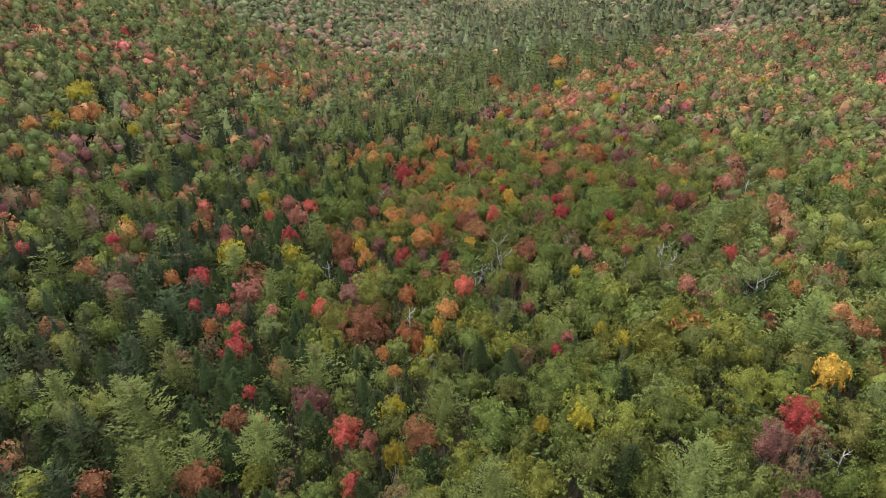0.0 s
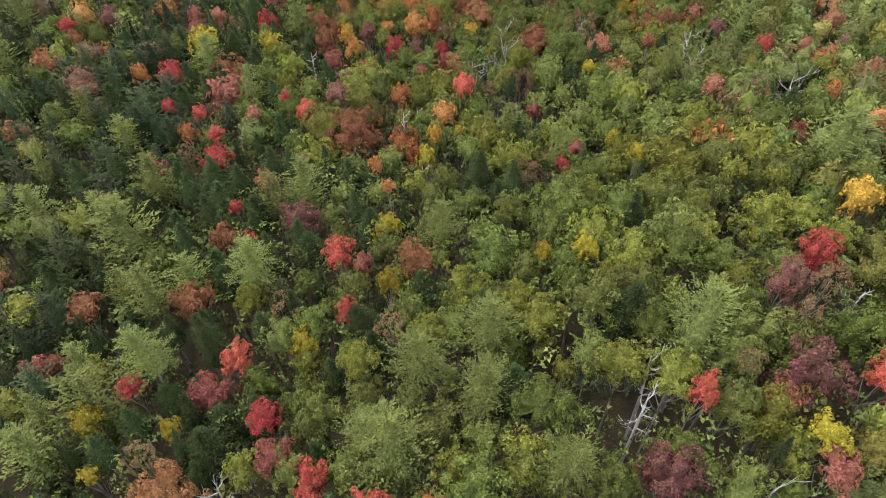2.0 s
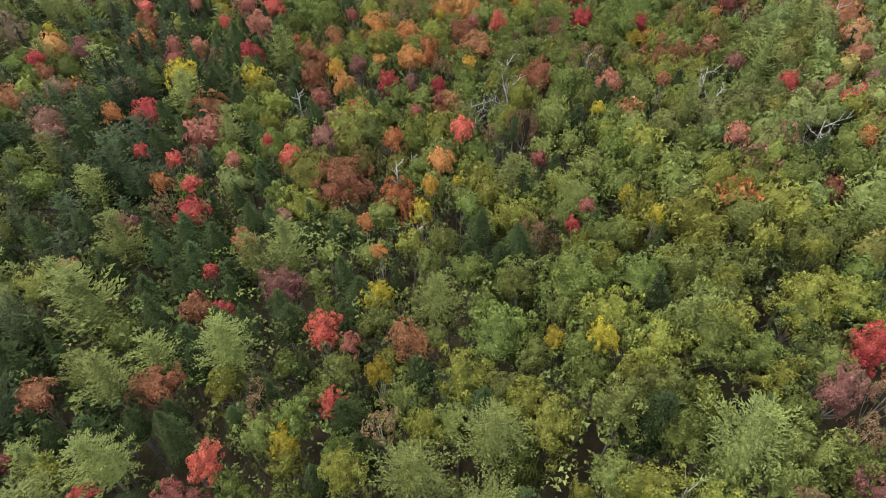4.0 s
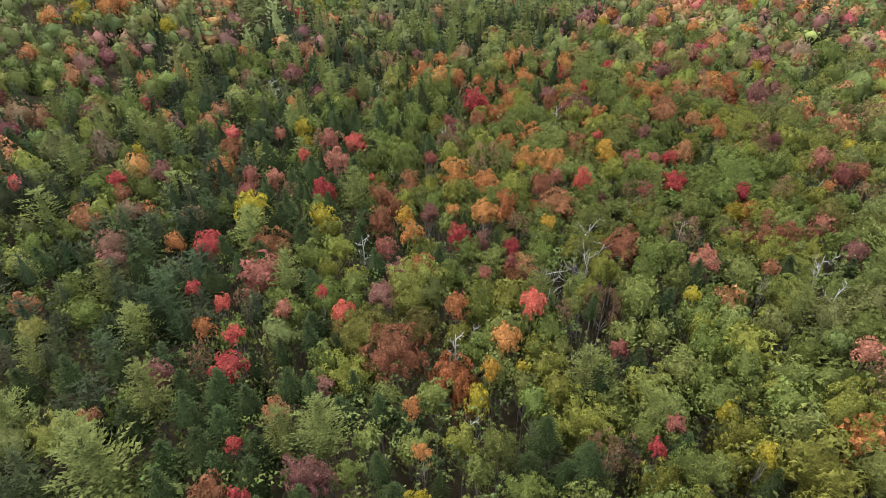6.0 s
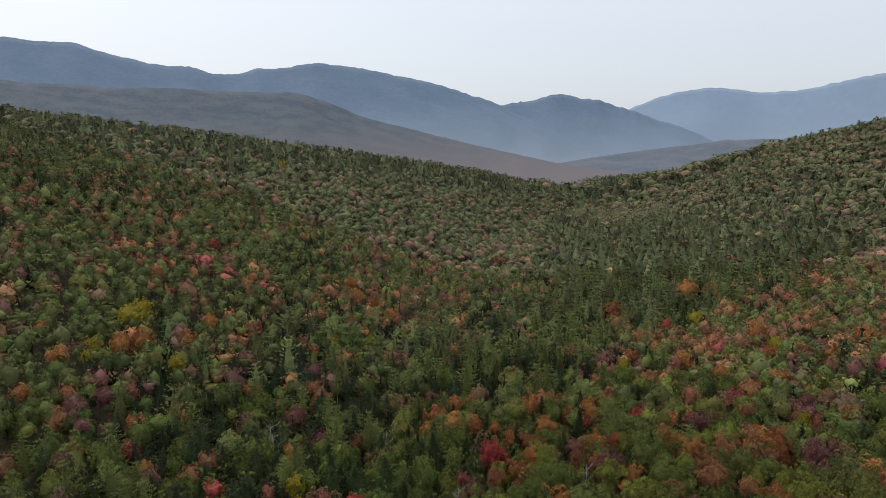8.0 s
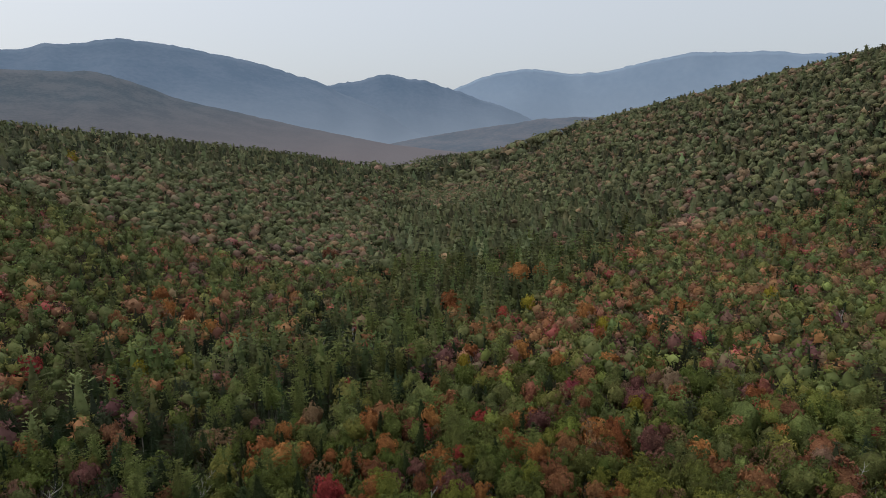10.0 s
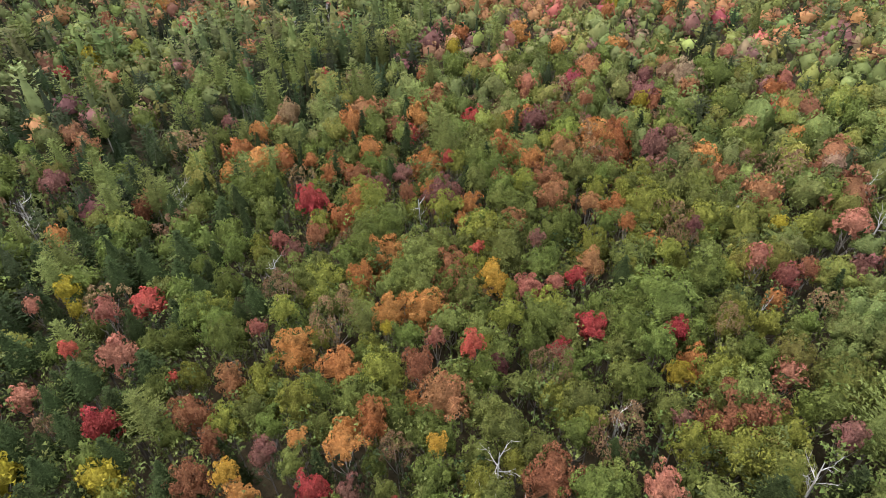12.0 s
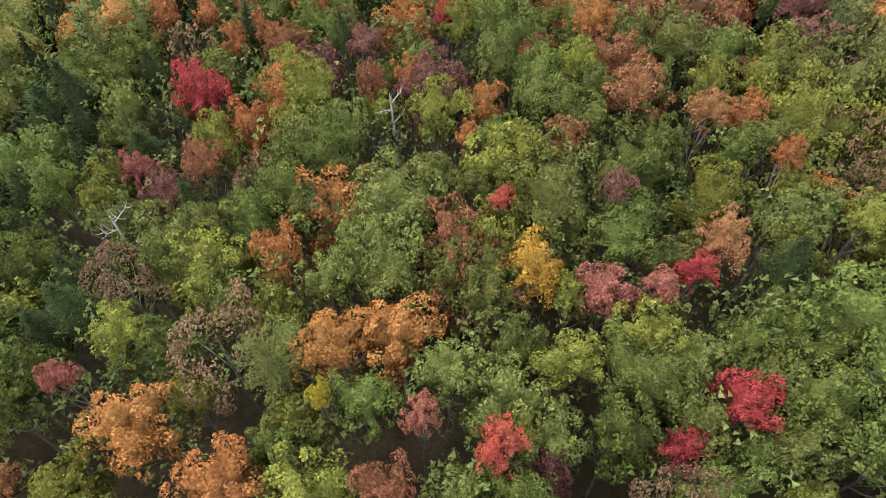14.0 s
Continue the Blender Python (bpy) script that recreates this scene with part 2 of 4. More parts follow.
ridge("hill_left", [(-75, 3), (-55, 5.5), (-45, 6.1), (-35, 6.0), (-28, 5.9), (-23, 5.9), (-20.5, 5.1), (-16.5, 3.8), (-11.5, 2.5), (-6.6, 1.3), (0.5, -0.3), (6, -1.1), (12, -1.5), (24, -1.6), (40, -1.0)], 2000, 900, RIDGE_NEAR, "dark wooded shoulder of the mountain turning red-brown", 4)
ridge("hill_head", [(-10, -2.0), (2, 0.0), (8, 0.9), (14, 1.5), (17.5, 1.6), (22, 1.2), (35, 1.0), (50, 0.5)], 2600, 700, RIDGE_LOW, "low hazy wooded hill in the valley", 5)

# ---------------------------------------------------------------- tree models
COLOURS = {
    "green": (0.122, 0.149, 0.043), "olive": (0.154, 0.174, 0.055), "lime": (0.190, 0.197, 0.048), "yellow": (0.33, 0.265, 0.042),
    "gold": (0.48, 0.285, 0.065), "orange": (0.40, 0.172, 0.072), "rust": (0.285, 0.130, 0.070), "red": (0.42, 0.086, 0.078),
    "rose": (0.32, 0.122, 0.096), "maroon": (0.205, 0.092, 0.082), "tan": (0.225, 0.142, 0.084), "pine": (0.150, 0.172, 0.055), "spruce": (0.044, 0.060, 0.024), "hemlock": (0.047, 0.066, 0.025),
}


def ico(n):
    b = bmesh.new()
    bmesh.ops.create_icosphere(b, subdivisions=n, radius=1)
    v, f = np.array([v.co[:] for v in b.verts]), np.array([[v.index for v in f.verts] for f in b.faces])
    b.free()
    return v, f


def unit(v):
    return v / (np.linalg.norm(v, axis=1)[:, None] + 1e-9)


def sprigs(foot, way, normal, long, wide, rng):
    """Leaf sprigs: one uneven pointed face each, from the foot along the way, lying square to the normal."""
    way = unit(way)
    side = unit(np.cross(normal, way))
    a = foot + side * (wide * rng.uniform(0.35, 0.65, len(foot)))[:, None] - way * (long * rng.uniform(0.2, 0.45, len(foot)))[:, None]
    b = foot - side * (wide * rng.uniform(0.35, 0.65, len(foot)))[:, None] - way * (long * rng.uniform(0.0, 0.25, len(foot)))[:, None]
    c = foot + way * (long * rng.uniform(0.4, 0.7, len(foot)))[:, None] + side * (wide * rng.uniform(-0.3, 0.3, len(foot)))[:, None]
    return np.stack([a, b, c], axis=1).reshape(-1, 3), np.arange(3 * len(foot)).reshape(-1, 3)


def with_core(leaf_v, leaf_f, core_v, core_f):
    return np.concatenate([leaf_v, core_v]), np.concatenate([leaf_f, core_f + len(leaf_v)])


def broad_crown(seed, lobes, leaves, size, core=2, gaps=0.0, dense=0.86, ragged=0.5, uneven=1.0):
    """A broadleaf crown of unit radius, its middle at the origin: an uneven dome of leafy clumps that stand apart, with dark creases and gaps between them."""
    rng = np.random.default_rng(seed)
    i = np.arange(lobes)
    up = 1 - 1.40 * (i + 0.5) / lobes
    turn = i * 2.39996 + rng.uniform(-0.7, 0.7, lobes)
    flat = np.sqrt(np.clip(1 - up * up, 0, 1))
    knob = unit(np.c_[flat * np.cos(turn), flat * np.sin(turn), up] + rng.normal(0, 0.16, (lobes, 3)))
    ball = rng.uniform(0.62, 1.25, lobes) * (1.42 - 0.14 * uneven) / math.sqrt(lobes)
    round_ = np.arctan2(knob[:, 1], knob[:, 0])
    p1, p2, p3 = rng.uniform(0, 6.28, 3)
    lean = 1 + uneven * (0.16 * np.sin(2 * round_ + p1) + 0.13 * np.sin(3 * round_ + p2) + 0.08 * np.sin(5 * round_ + p3)) * (0.3 + 0.7 * flat)
    middle = knob * (np.clip(0.98 - 0.7 * ball, 0.4, 1) * rng.uniform(1 - 0.22 * uneven, 1 + 0.13 * uneven, lobes) * lean)[:, None]

    def reach(d):
        """How far the clumps stand out along each direction."""
        along = d @ middle.T
        inside = along ** 2 - (middle ** 2).sum(axis=1)[None, :] + ball[None, :] ** 2
        out = np.where(inside > 0, along + np.sqrt(np.clip(inside, 0, None)), 0).max(axis=1)
        return np.maximum(out, 0.45)

    # sprigs cover the outside of the clumps, thickest on top
    n = leaves * 4
    own = rng.choice(lobes, n, p=ball ** 2 / (ball ** 2).sum())
    d = unit(rng.normal(size=(n, 3)) + knob[own] * 0.8 + np.array((0, 0, 0.35)))
    foot = middle[own] + d * (ball[own] * rng.uniform(0.80, 1.12, n))[:, None]
    apart = np.linalg.norm(foot[:, None, :] - middle[None, :, :], axis=2) / ball[None, :]
    apart[np.arange(n), own] = 9
    keep = (apart.min(axis=1) > 0.9) & (foot[:, 2] > -0.75) & (rng.random(n) > gaps)
    foot, d = foot[keep][:leaves], d[keep][:leaves]
    n = len(foot)
    normal = unit(d + rng.normal(0, ragged, (n, 3)))
    way = np.cross(normal, rng.normal(size=(n, 3))) + d * 0.25 - np.array((0, 0, 0.15))
    v, f = sprigs(foot, way, normal, size * rng.uniform(0.6, 1.4, n), size * rng.uniform(0.6, 1.25, n), rng)
    if not core:
        return v, f
    cv, cf = ico(core)
    cf = cf[cv[cf][:, :, 2].mean(axis=1) > -0.5]  # open below, where the limbs go in
    return with_core(v, f, cv * (reach(cv) * dense * rng.uniform(0.95, 1.03, len(cv)))[:, None], cf)


def pine_crown(seed, tiers, arms, along, long, wide, narrow=1.0, droop=0.1, spread=True, body=0.0, side=1):
    """A conifer crown of unit radius, from z = -1.2 to 1.3: tiers of boughs, longer below, each feathered with narrow sprays that part to both sides."""
    rng = np.random.default_rng(seed)
    F_, W_, N_, L_ = [], [], [], []
    for k in range(tiers):
        f = (k + 0.3) / tiers
        z = 1.2 - 2.2 * f
        out = ((0.26 + 0.74 * min(1, f * 1.9) ** 0.7) if spread else (0.12 + 0.88 * min(1, f * 1.15) ** 0.9)) * narrow * (0.8 if f > 0.85 else 1)
        m = max(3, int(arms * (0.55 + 0.55 * f)))
        t0 = rng.uniform(0, 6.28)
        for a in range(m):
            t = t0 + a * 6.283 / m + rng.uniform(-0.3, 0.3)
            r = out * (rng.uniform(0.5, 1.2) if spread else rng.uniform(0.75, 1.1))
            rise = rng.uniform(0.02, 0.26) if spread else 0.0
            d, e = np.array((math.cos(t), math.sin(t), 0)), np.array((-math.sin(t), math.cos(t), 0))
            for q in range(along):
                g = (q + 0.9) / along
                for j in range(side):
                    turn = rng.uniform(-1.0, 1.0) if side == 1 else (-1) ** j * rng.uniform(0.15, 1.0)
                    broad = 0.20 * (1.25 - g) * r + 0.03
                    F_.append(d * r * g + e * turn * broad + np.array((0, 0, z + rise * g * g - droop * g * g + rng.uniform(-0.035, 0.035))))
                    W_.append(d * (1.1 - 0.5 * abs(turn)) + e * turn + np.array((0, 0, 0.30 if spread else 0.12)))
                    N_.append(np.array((0, 0, 1.0)) - d * 0.25 + rng.normal(0, 0.32, 3))
                    L_.append(rng.uniform(0.75, 1.25) * (0.75 + 0.35 * f))
    L_ = np.array(L_)
    v, f = sprigs(np.array(F_), np.array(W_), np.array(N_), long * L_, wide * L_, rng)
    if not body:
        return v, f
    # the dense inside of the cone
    t = np.arange(8) * math.pi / 4
    r = body * narrow * rng.uniform(0.75, 1.15, 8)
    cone = np.concatenate([np.c_[r * np.cos(t), r * np.sin(t), rng.uniform(-1.15, -0.9, 8)], np.array([[0, 0, 1.15]])])
    return with_core(v, f, cone, np.array([[k, (k + 1) % 8, 8] for k in range(8)]))


def tube(points, radii, sides=5):
    """A bent tapering limb through the points."""
    pts = [Vector(p) for p in points]
    verts, faces = [], []
    for i, p in enumerate(pts):
        d = (pts[min(i + 1, len(pts) - 1)] - pts[max(i - 1, 0)]).normalized()
        a = d.cross(Vector((0.3, 0.9, 0.2))).normalized()
        b = d.cross(a)
        for k in range(sides):
            t = 2 * math.pi * k / sides
            verts.append((p + (a * math.cos(t) + b * math.sin(t)) * radii[i])[:])
    for i in range(len(pts) - 1):
        for k in range(sides):
            faces.append((i * sides + k, i * sides + (k + 1) % sides, (i + 1) * sides + (k + 1) % sides, (i + 1) * sides + k))
    return np.array(verts), np.array(faces)


def join(pieces):
    vs, fs, base = [], [], 0
    for v, f in pieces:
        vs.append(v)
        fs.append(np.asarray(f) + base)
        base += len(v)
    return np.concatenate(vs), np.concatenate(fs)


def jitter_colour(rgb, rng, amount=0.18):
    c = np.array(rgb) * np.exp(rng.normal(0, amount))
    return np.clip(c * np.exp(rng.normal(0, amount * 0.25, 3)), 0.004, 0.85)


KINDS = {
    "green": ("broadleaf_tree", "broadleaf tree in full dark green leaf", "tree"),
    "olive": ("oak_tree", "oak tree with olive leaves beginning to turn", "tree"),
    "lime": ("aspen_tree", "aspen tree turning yellow-green in autumn", "tree"),
    "yellow": ("birch_tree", "birch tree in bright yellow autumn leaf", "tree"),
    "gold": ("birch_tree", "tree in golden-orange autumn leaf", "tree"),
    "orange": ("maple_tree", "maple tree in salmon-orange autumn leaf", "tree"),
    "rust": ("maple_tree", "maple tree in rust-brown autumn leaf", "tree"),
    "red": ("maple_tree", "maple tree in bright red autumn leaf", "tree"),
    "rose": ("maple_tree", "maple tree in dusky rose-red autumn leaf", "tree"),
    "maroon": ("maple_tree", "maple tree in dark purple-red autumn leaf", "tree"),
    "tan": ("maple_tree", "thinning maple tree in pale tan-pink leaf", "tree"),
    "pine": ("white_pine_tree", "tall white pine with feathery grey-green boughs", "pine tree"),
    "spruce": ("spruce_tree", "narrow dark green spruce standing among hardwoods", "spruce tree"),
    "hemlock": ("hemlock_tree", "broad hemlock with dense dark green boughs", "hemlock tree"),
    "dead": ("dead_tree", "bare grey dead tree with broken limbs", "dead tree"),
}
VARIANTS = 3
CONIFERS = ("pine", "spruce", "hemlock")
FINE, PLAIN = 2200, 400
BROAD = [broad_crown(10 + i, 38 + 7 * i, FINE, 0.077, core=3, dense=0.80, uneven=0.95) for i in range(VARIANTS)] + [broad_crown(20 + i, 22 + 4 * i, PLAIN, 0.165, dense=0.9, ragged=0.42, uneven=0.5) for i in range(VARIANTS)]
THIN = [broad_crown(40 + i, 30, 2200 if i < VARIANTS else 520, 0.066 if i < VARIANTS else 0.14, core=0, gaps=0.3) for i in range(2 * VARIANTS)]
HEMLOCKS = [pine_crown(90 + i, 13, 11, 7, 0.125, 0.055, spread=False, droop=0.15, body=0.6, side=2) for i in range(VARIANTS)] + [pine_crown(93 + i, 11, 9, 6, 0.19, 0.10, spread=False, droop=0.15, body=0.62) for i in range(VARIANTS)]
PINES = [pine_crown(60 + i, 10, 11, 12, 0.125, 0.048, body=0.40, side=3) for i in range(VARIANTS)] + [pine_crown(63 + i, 9, 10, 8, 0.19, 0.085, body=0.40, side=2) for i in range(VARIANTS)]
SPRUCES = 2 * [pine_crown(80 + i, 15, 8, 7, 0.26, 0.14, narrow=0.85, droop=0.22, spread=False, body=0.55) for i in range(VARIANTS)]


def patched(rgb, verts, rng):
    """Leaf colour over one crown: boughs that have turned further or less far than the rest."""
    r = rng.uniform(0, 6.28, 6)
    p = verts * 3.1
    wave = (np.sin(p[:, 0] * 1.3 + r[0] + np.sin(p[:, 1] + r[1])) + np.sin(p[:, 1] * 1.2 + r[2] + np.sin(p[:, 2] + r[3])) + np.sin(p[:, 2] * 1.5 + r[4] + np.sin(p[:, 0] + r[5]))) / 3
    rgb = np.array(rgb)
    warm = rgb[0] > rgb[1] * 1.15
    other = rgb * 0.55 + np.array((0.10, 0.10, 0.035)) * 0.45 if warm else rgb * np.array((1.12, 1.10, 1.0))
    part = np.clip(0.5 + 1.3 * wave, 0, 1)[:, None] * (0.42 if warm else 0.8)
    return np.clip((rgb * (1 - part) + other * part) * (1.06 if warm else 1.0), 0.004, 0.85)


def crown_mesh(colour, i):
    rng = np.random.default_rng(500 + i)
    verts, tri = {"pine": PINES, "spruce": SPRUCES, "hemlock": HEMLOCKS, "tan": THIN}.get(colour, BROAD)[i]
    tints = patched(COLOURS[colour], verts, rng)
    return mesh_from(colour + "_crown", verts, tri, NEEDLES if colour in CONIFERS else LEAVES, tints, smooth=True)


def trunk_mesh(kind, i):
    """Unit trunk: foot at z = -1, crown's middle at z = 0 (height scales with the tree)."""
    rng = np.random.default_rng(700 + i)
    pieces = []
    if kind == "conifer":
        pieces.append(tube([(0, 0, -1), (0.01, 0, -0.3), (0, 0.01, 0.1)], [0.022, 0.015, 0.003]))
    else:
        pieces.append(tube([(0, 0, -1), (0.02, 0.01, -0.55), (0, 0.03, -0.2), (0.02, 0.02, 0.04)], [0.032, 0.026, 0.02, 0.008]))
        for k in range(8):
            t = k * 2.4 + rng.uniform(-0.4, 0.4)
            r, z = rng.uniform(0.24, 0.50), rng.uniform(-0.4, -0.2)
            pieces.append(tube([(0.01, 0.02, z), (r * 0.5 * math.cos(t), r * 0.5 * math.sin(t), z + 0.10), (r * math.cos(t), r * math.sin(t), z + 0.24)], [0.011, 0.008, 0.003], 4))
    v, f = join(pieces)
    return mesh_from(kind + "_trunk", v, f, BARK, smooth=True)


GRAND = [broad_crown(30 + i, 60 + 12 * i, 3300, 0.062, core=3, dense=0.79, uneven=0.85) for i in range(2)]
GRAND_MESH = {}


def grand_mesh(colour, i):
    """A denser crown for the broadest trees."""
    if (colour, i) not in GRAND_MESH:
        v, f = GRAND[i]
        GRAND_MESH[colour, i] = mesh_from(colour + "_broad_crown", v, f, LEAVES, patched(COLOURS[colour], v, np.random.default_rng(900 + i)), smooth=True)
    return GRAND_MESH[colour, i]


CROWN_MESH = {c: [crown_mesh(c, i) for i in range(2 * VARIANTS)] for c in COLOURS}
TRUNK_MESH = {k: [trunk_mesh(k, i) for i in range(VARIANTS)] for k in ("broad", "conifer")}


def dead_limb(rng, foot, way, length, radius):
    p = [Vector(foot)]
    d = Vector(way).normalized()
    for k in range(3):
        d = (d + Vector(rng.normal(0, 0.22, 3)) + Vector((0, 0, 0.12))).normalized()
        p.append(p[-1] + d * length / 3)
    main = tube(p, [radius, radius * 0.75, radius * 0.5, radius * 0.2], 5)
    out = [main]
    for k in range(6):
        b = p[1 + k % 3]
        e = (d + Vector(rng.normal(0, 0.7, 3))).normalized()
        out.append(tube([b, b + e * length * 0.26, b + e * length * 0.50 + Vector((0, 0, length * 0.10))], [radius * 0.45, radius * 0.3, radius * 0.1], 4))
    return join(out)


def dead_tree(x, y, width, seed):
    """A bare dead tree: a tapering trunk, and each limb a part."""
    rng = np.random.default_rng(seed)
    name, label, category = KINDS["dead"]
    z0, top = float(ground_z(x, y)), TREE_HEIGHT * rng.uniform(0.92, 1.06)
    tree = tagged(new(name), label, category, "dead trees in the forest")
    tree.location = (x, y, z0 - 0.3)
    lean = rng.normal(0, 0.35, 2)
    v, f = tube([(0, 0, 0), (lean[0] * 0.3, lean[1] * 0.3, top * 0.5), (lean[0] * 0.7, lean[1] * 0.6, top * 0.8), (lean[0], lean[1], top * 1.02)], [0.20, 0.15, 0.10, 0.03], 7)
    trunk = new("trunk", mesh_from("dead_trunk", v, f, DEAD_WOOD, smooth=True))
    trunk.parent = tree
    for k in range(9):
        g = 0.58 + 0.42 * k / 9
        t = k * 2.4 + rng.uniform(-0.5, 0.5)
        v, f = dead_limb(rng, (lean[0] * g * 0.8, lean[1] * g * 0.8, top * g), (math.cos(t), math.sin(t), 0.55), width * rng.uniform(0.65, 1.0) * (1.25 - 0.5 * g), 0.055)
        limb = new("limb", mesh_from("dead_limb", v, f, DEAD_WOOD, smooth=True))
        limb.parent = tree
    return tree


def tree_shape(colour, width, rng):
    """Width, crown height and top over the canopy's mean, by the kind."""
    if colour == "pine":
        return width * 1.1, max(width * 0.62, 2.6), 1.7 + 0.32 * width
    if colour == "hemlock":
        return width * 1.1, max(width * 0.46, 2.0), 0.4 + 0.22 * width
    if colour == "spruce":
        return width, width * rng.uniform(0.72, 1.0), 0.6 + 0.25 * width
    return width, width * rng.uniform(0.60, 0.82), 0.25 * width - 0.7


def plant(colour, x, y, width, seed, lift=0.0):
    """One tree of the near wood, a thing with its trunk and crown."""
    rng = np.random.default_rng(seed)
    if colour == "dead":
        return dead_tree(x, y, width, seed)
    name, label, category = KINDS[colour]
    width, half, over = tree_shape(colour, width, rng)
    i = int(rng.integers(0, VARIANTS))
    foot = float(ground_z(x, y)) - 0.4
    top = float(canopy(x, y)) + over + lift + rng.normal(0, 0.7)
    middle = top - half * (1.3 if colour in CONIFERS else 1.0)
    tree = tagged(new(name), label, category, name.replace("_tree", "") + " trees of the forest")
    tree.location, tree.rotation_euler = (x, y, foot), (0, 0, rng.uniform(0, 6.28))
    trunk = new("trunk", TRUNK_MESH["conifer" if colour in CONIFERS else "broad"][i])
    trunk.parent, trunk.location = tree, (0, 0, middle - foot)
    thick = 0.55 + 0.08 * width
    trunk.scale = (thick * 10, thick * 10, middle - foot)
    if colour not in CONIFERS:
        trunk.scale = (width * 0.95, width * 0.95, middle - foot)
    close_by = math.hypot(x - 8, (y - 122) * 0.95) < 34 or math.hypot((x - 4) * 0.8, y - 40) < 27
    crown = new("crown", grand_mesh(colour, i % 2) if width > 6.3 and colour not in (*CONIFERS, "tan") and math.hypot(x - 8, (y - 85) * 0.7) < 62 else CROWN_MESH[colour][i if close_by else i + VARIANTS])
    crown.parent, crown.location = tree, (0, 0, middle - foot)
    crown.scale = (width / 2 * rng.uniform(0.84, 1.2), width / 2 * rng.uniform(0.84, 1.2), half)
    crown.rotation_euler = (rng.normal(0, 0.06), rng.normal(0, 0.06), 0)
    return tree


# ---------------------------------------------------------------- the trees that stand out, by kind: x, y, crown width
MARKED = {c: [] for c in KINDS}
MARKED["green"] += [
    (23.5, 26.3, 2.2), (12.2, 27.4, 3.5), (17.5, 29.3, 3.8), (7.9, 34.1, 3.9), (24.0, 45.5, 3.4), (21.0, 47.0, 4.3),
    (5.7, 52.3, 5.6), (12.8, 56.7, 6.3), (3.2, 60.5, 3.7), (13.0, 67.2, 2.8), (10.9, 71.4, 5.4), (17.5, 94.7, 4.6),
    (4.1, 95.2, 3.7), (-11.9, 107.2, 3.3), (37.2, 108.0, 3.4), (28.3, 109.7, 4.1), (10.5, 110.4, 4.6), (-7.0, 110.4, 3.5),
    (-1.8, 110.9, 3.5), (-2.3, 115.0, 3.1), (17.5, 115.1, 4.9), (31.6, 116.0, 9.1), (37.4, 118.9, 5.2), (-17.7, 119.0, 4.5),
    (-24.6, 121.4, 4.6), (-2.2, 133.3, 5.9), (26.7, 167.1, 4.9),
]
MARKED["olive"] += [
    (20.6, 27.0, 3.3), (20.9, 31.9, 3.5), (13.3, 42.2, 4.2), (-15.0, 44.8, 3.8), (18.4, 50.4, 3.8), (7.6, 58.0, 3.0),
    (17.3, 62.2, 2.6), (29.5, 63.1, 5.4), (25.4, 67.0, 5.7), (18.3, 76.9, 3.8), (-1.9, 93.8, 3.4), (13.9, 99.8, 3.5),
    (11.3, 102.2, 4.7), (19.4, 104.6, 4.3), (24.9, 111.1, 4.1), (20.9, 116.3, 3.7), (5.0, 130.9, 8.0), (1.8, 140.1, 4.7),
    (55.4, 149.2, 3.9), (51.3, 163.4, 3.9), (-0.4, 169.9, 3.8),
]
MARKED["lime"] += [
    (1.6, 29.9, 4.1), (-16.3, 32.1, 2.7), (17.4, 34.3, 3.6), (14.3, 36.5, 4.2), (9.9, 36.6, 1.8), (-6.9, 40.5, 3.9),
    (-12.4, 42.3, 2.9), (-34.2, 43.0, 3.2), (2.3, 48.8, 5.6), (-43.1, 49.8, 3.5), (31.0, 52.1, 4.4), (24.7, 54.0, 3.7),
    (32.9, 56.8, 2.2), (20.9, 57.7, 3.1), (25.4, 60.0, 4.0), (5.5, 68.0, 3.4), (5.7, 72.0, 3.6), (24.2, 78.0, 5.6),
    (-43.6, 80.9, 3.9), (20.8, 81.7, 3.3), (27.3, 83.6, 2.2), (50.2, 83.7, 4.1), (0.2, 86.1, 4.4), (9.3, 87.8, 2.9),
    (-19.1, 90.8, 3.6), (11.2, 91.6, 4.0), (-23.3, 91.7, 2.8), (31.7, 97.3, 6.1), (36.3, 98.3, 3.7), (-37.3, 102.1, 3.9),
]
MARKED["lime"] += [
    (-26.2, 102.7, 3.2), (33.2, 105.7, 5.4), (11.1, 113.9, 1.8), (-21.6, 116.5, 3.6), (34.7, 123.7, 3.1), (52.9, 125.9, 4.2),
    (27.2, 128.8, 6.2), (52.7, 133.9, 3.4), (36.6, 134.5, 7.4), (38.9, 144.4, 5.5), (-2.2, 147.2, 4.2), (-52.6, 214.1, 7.7),
]
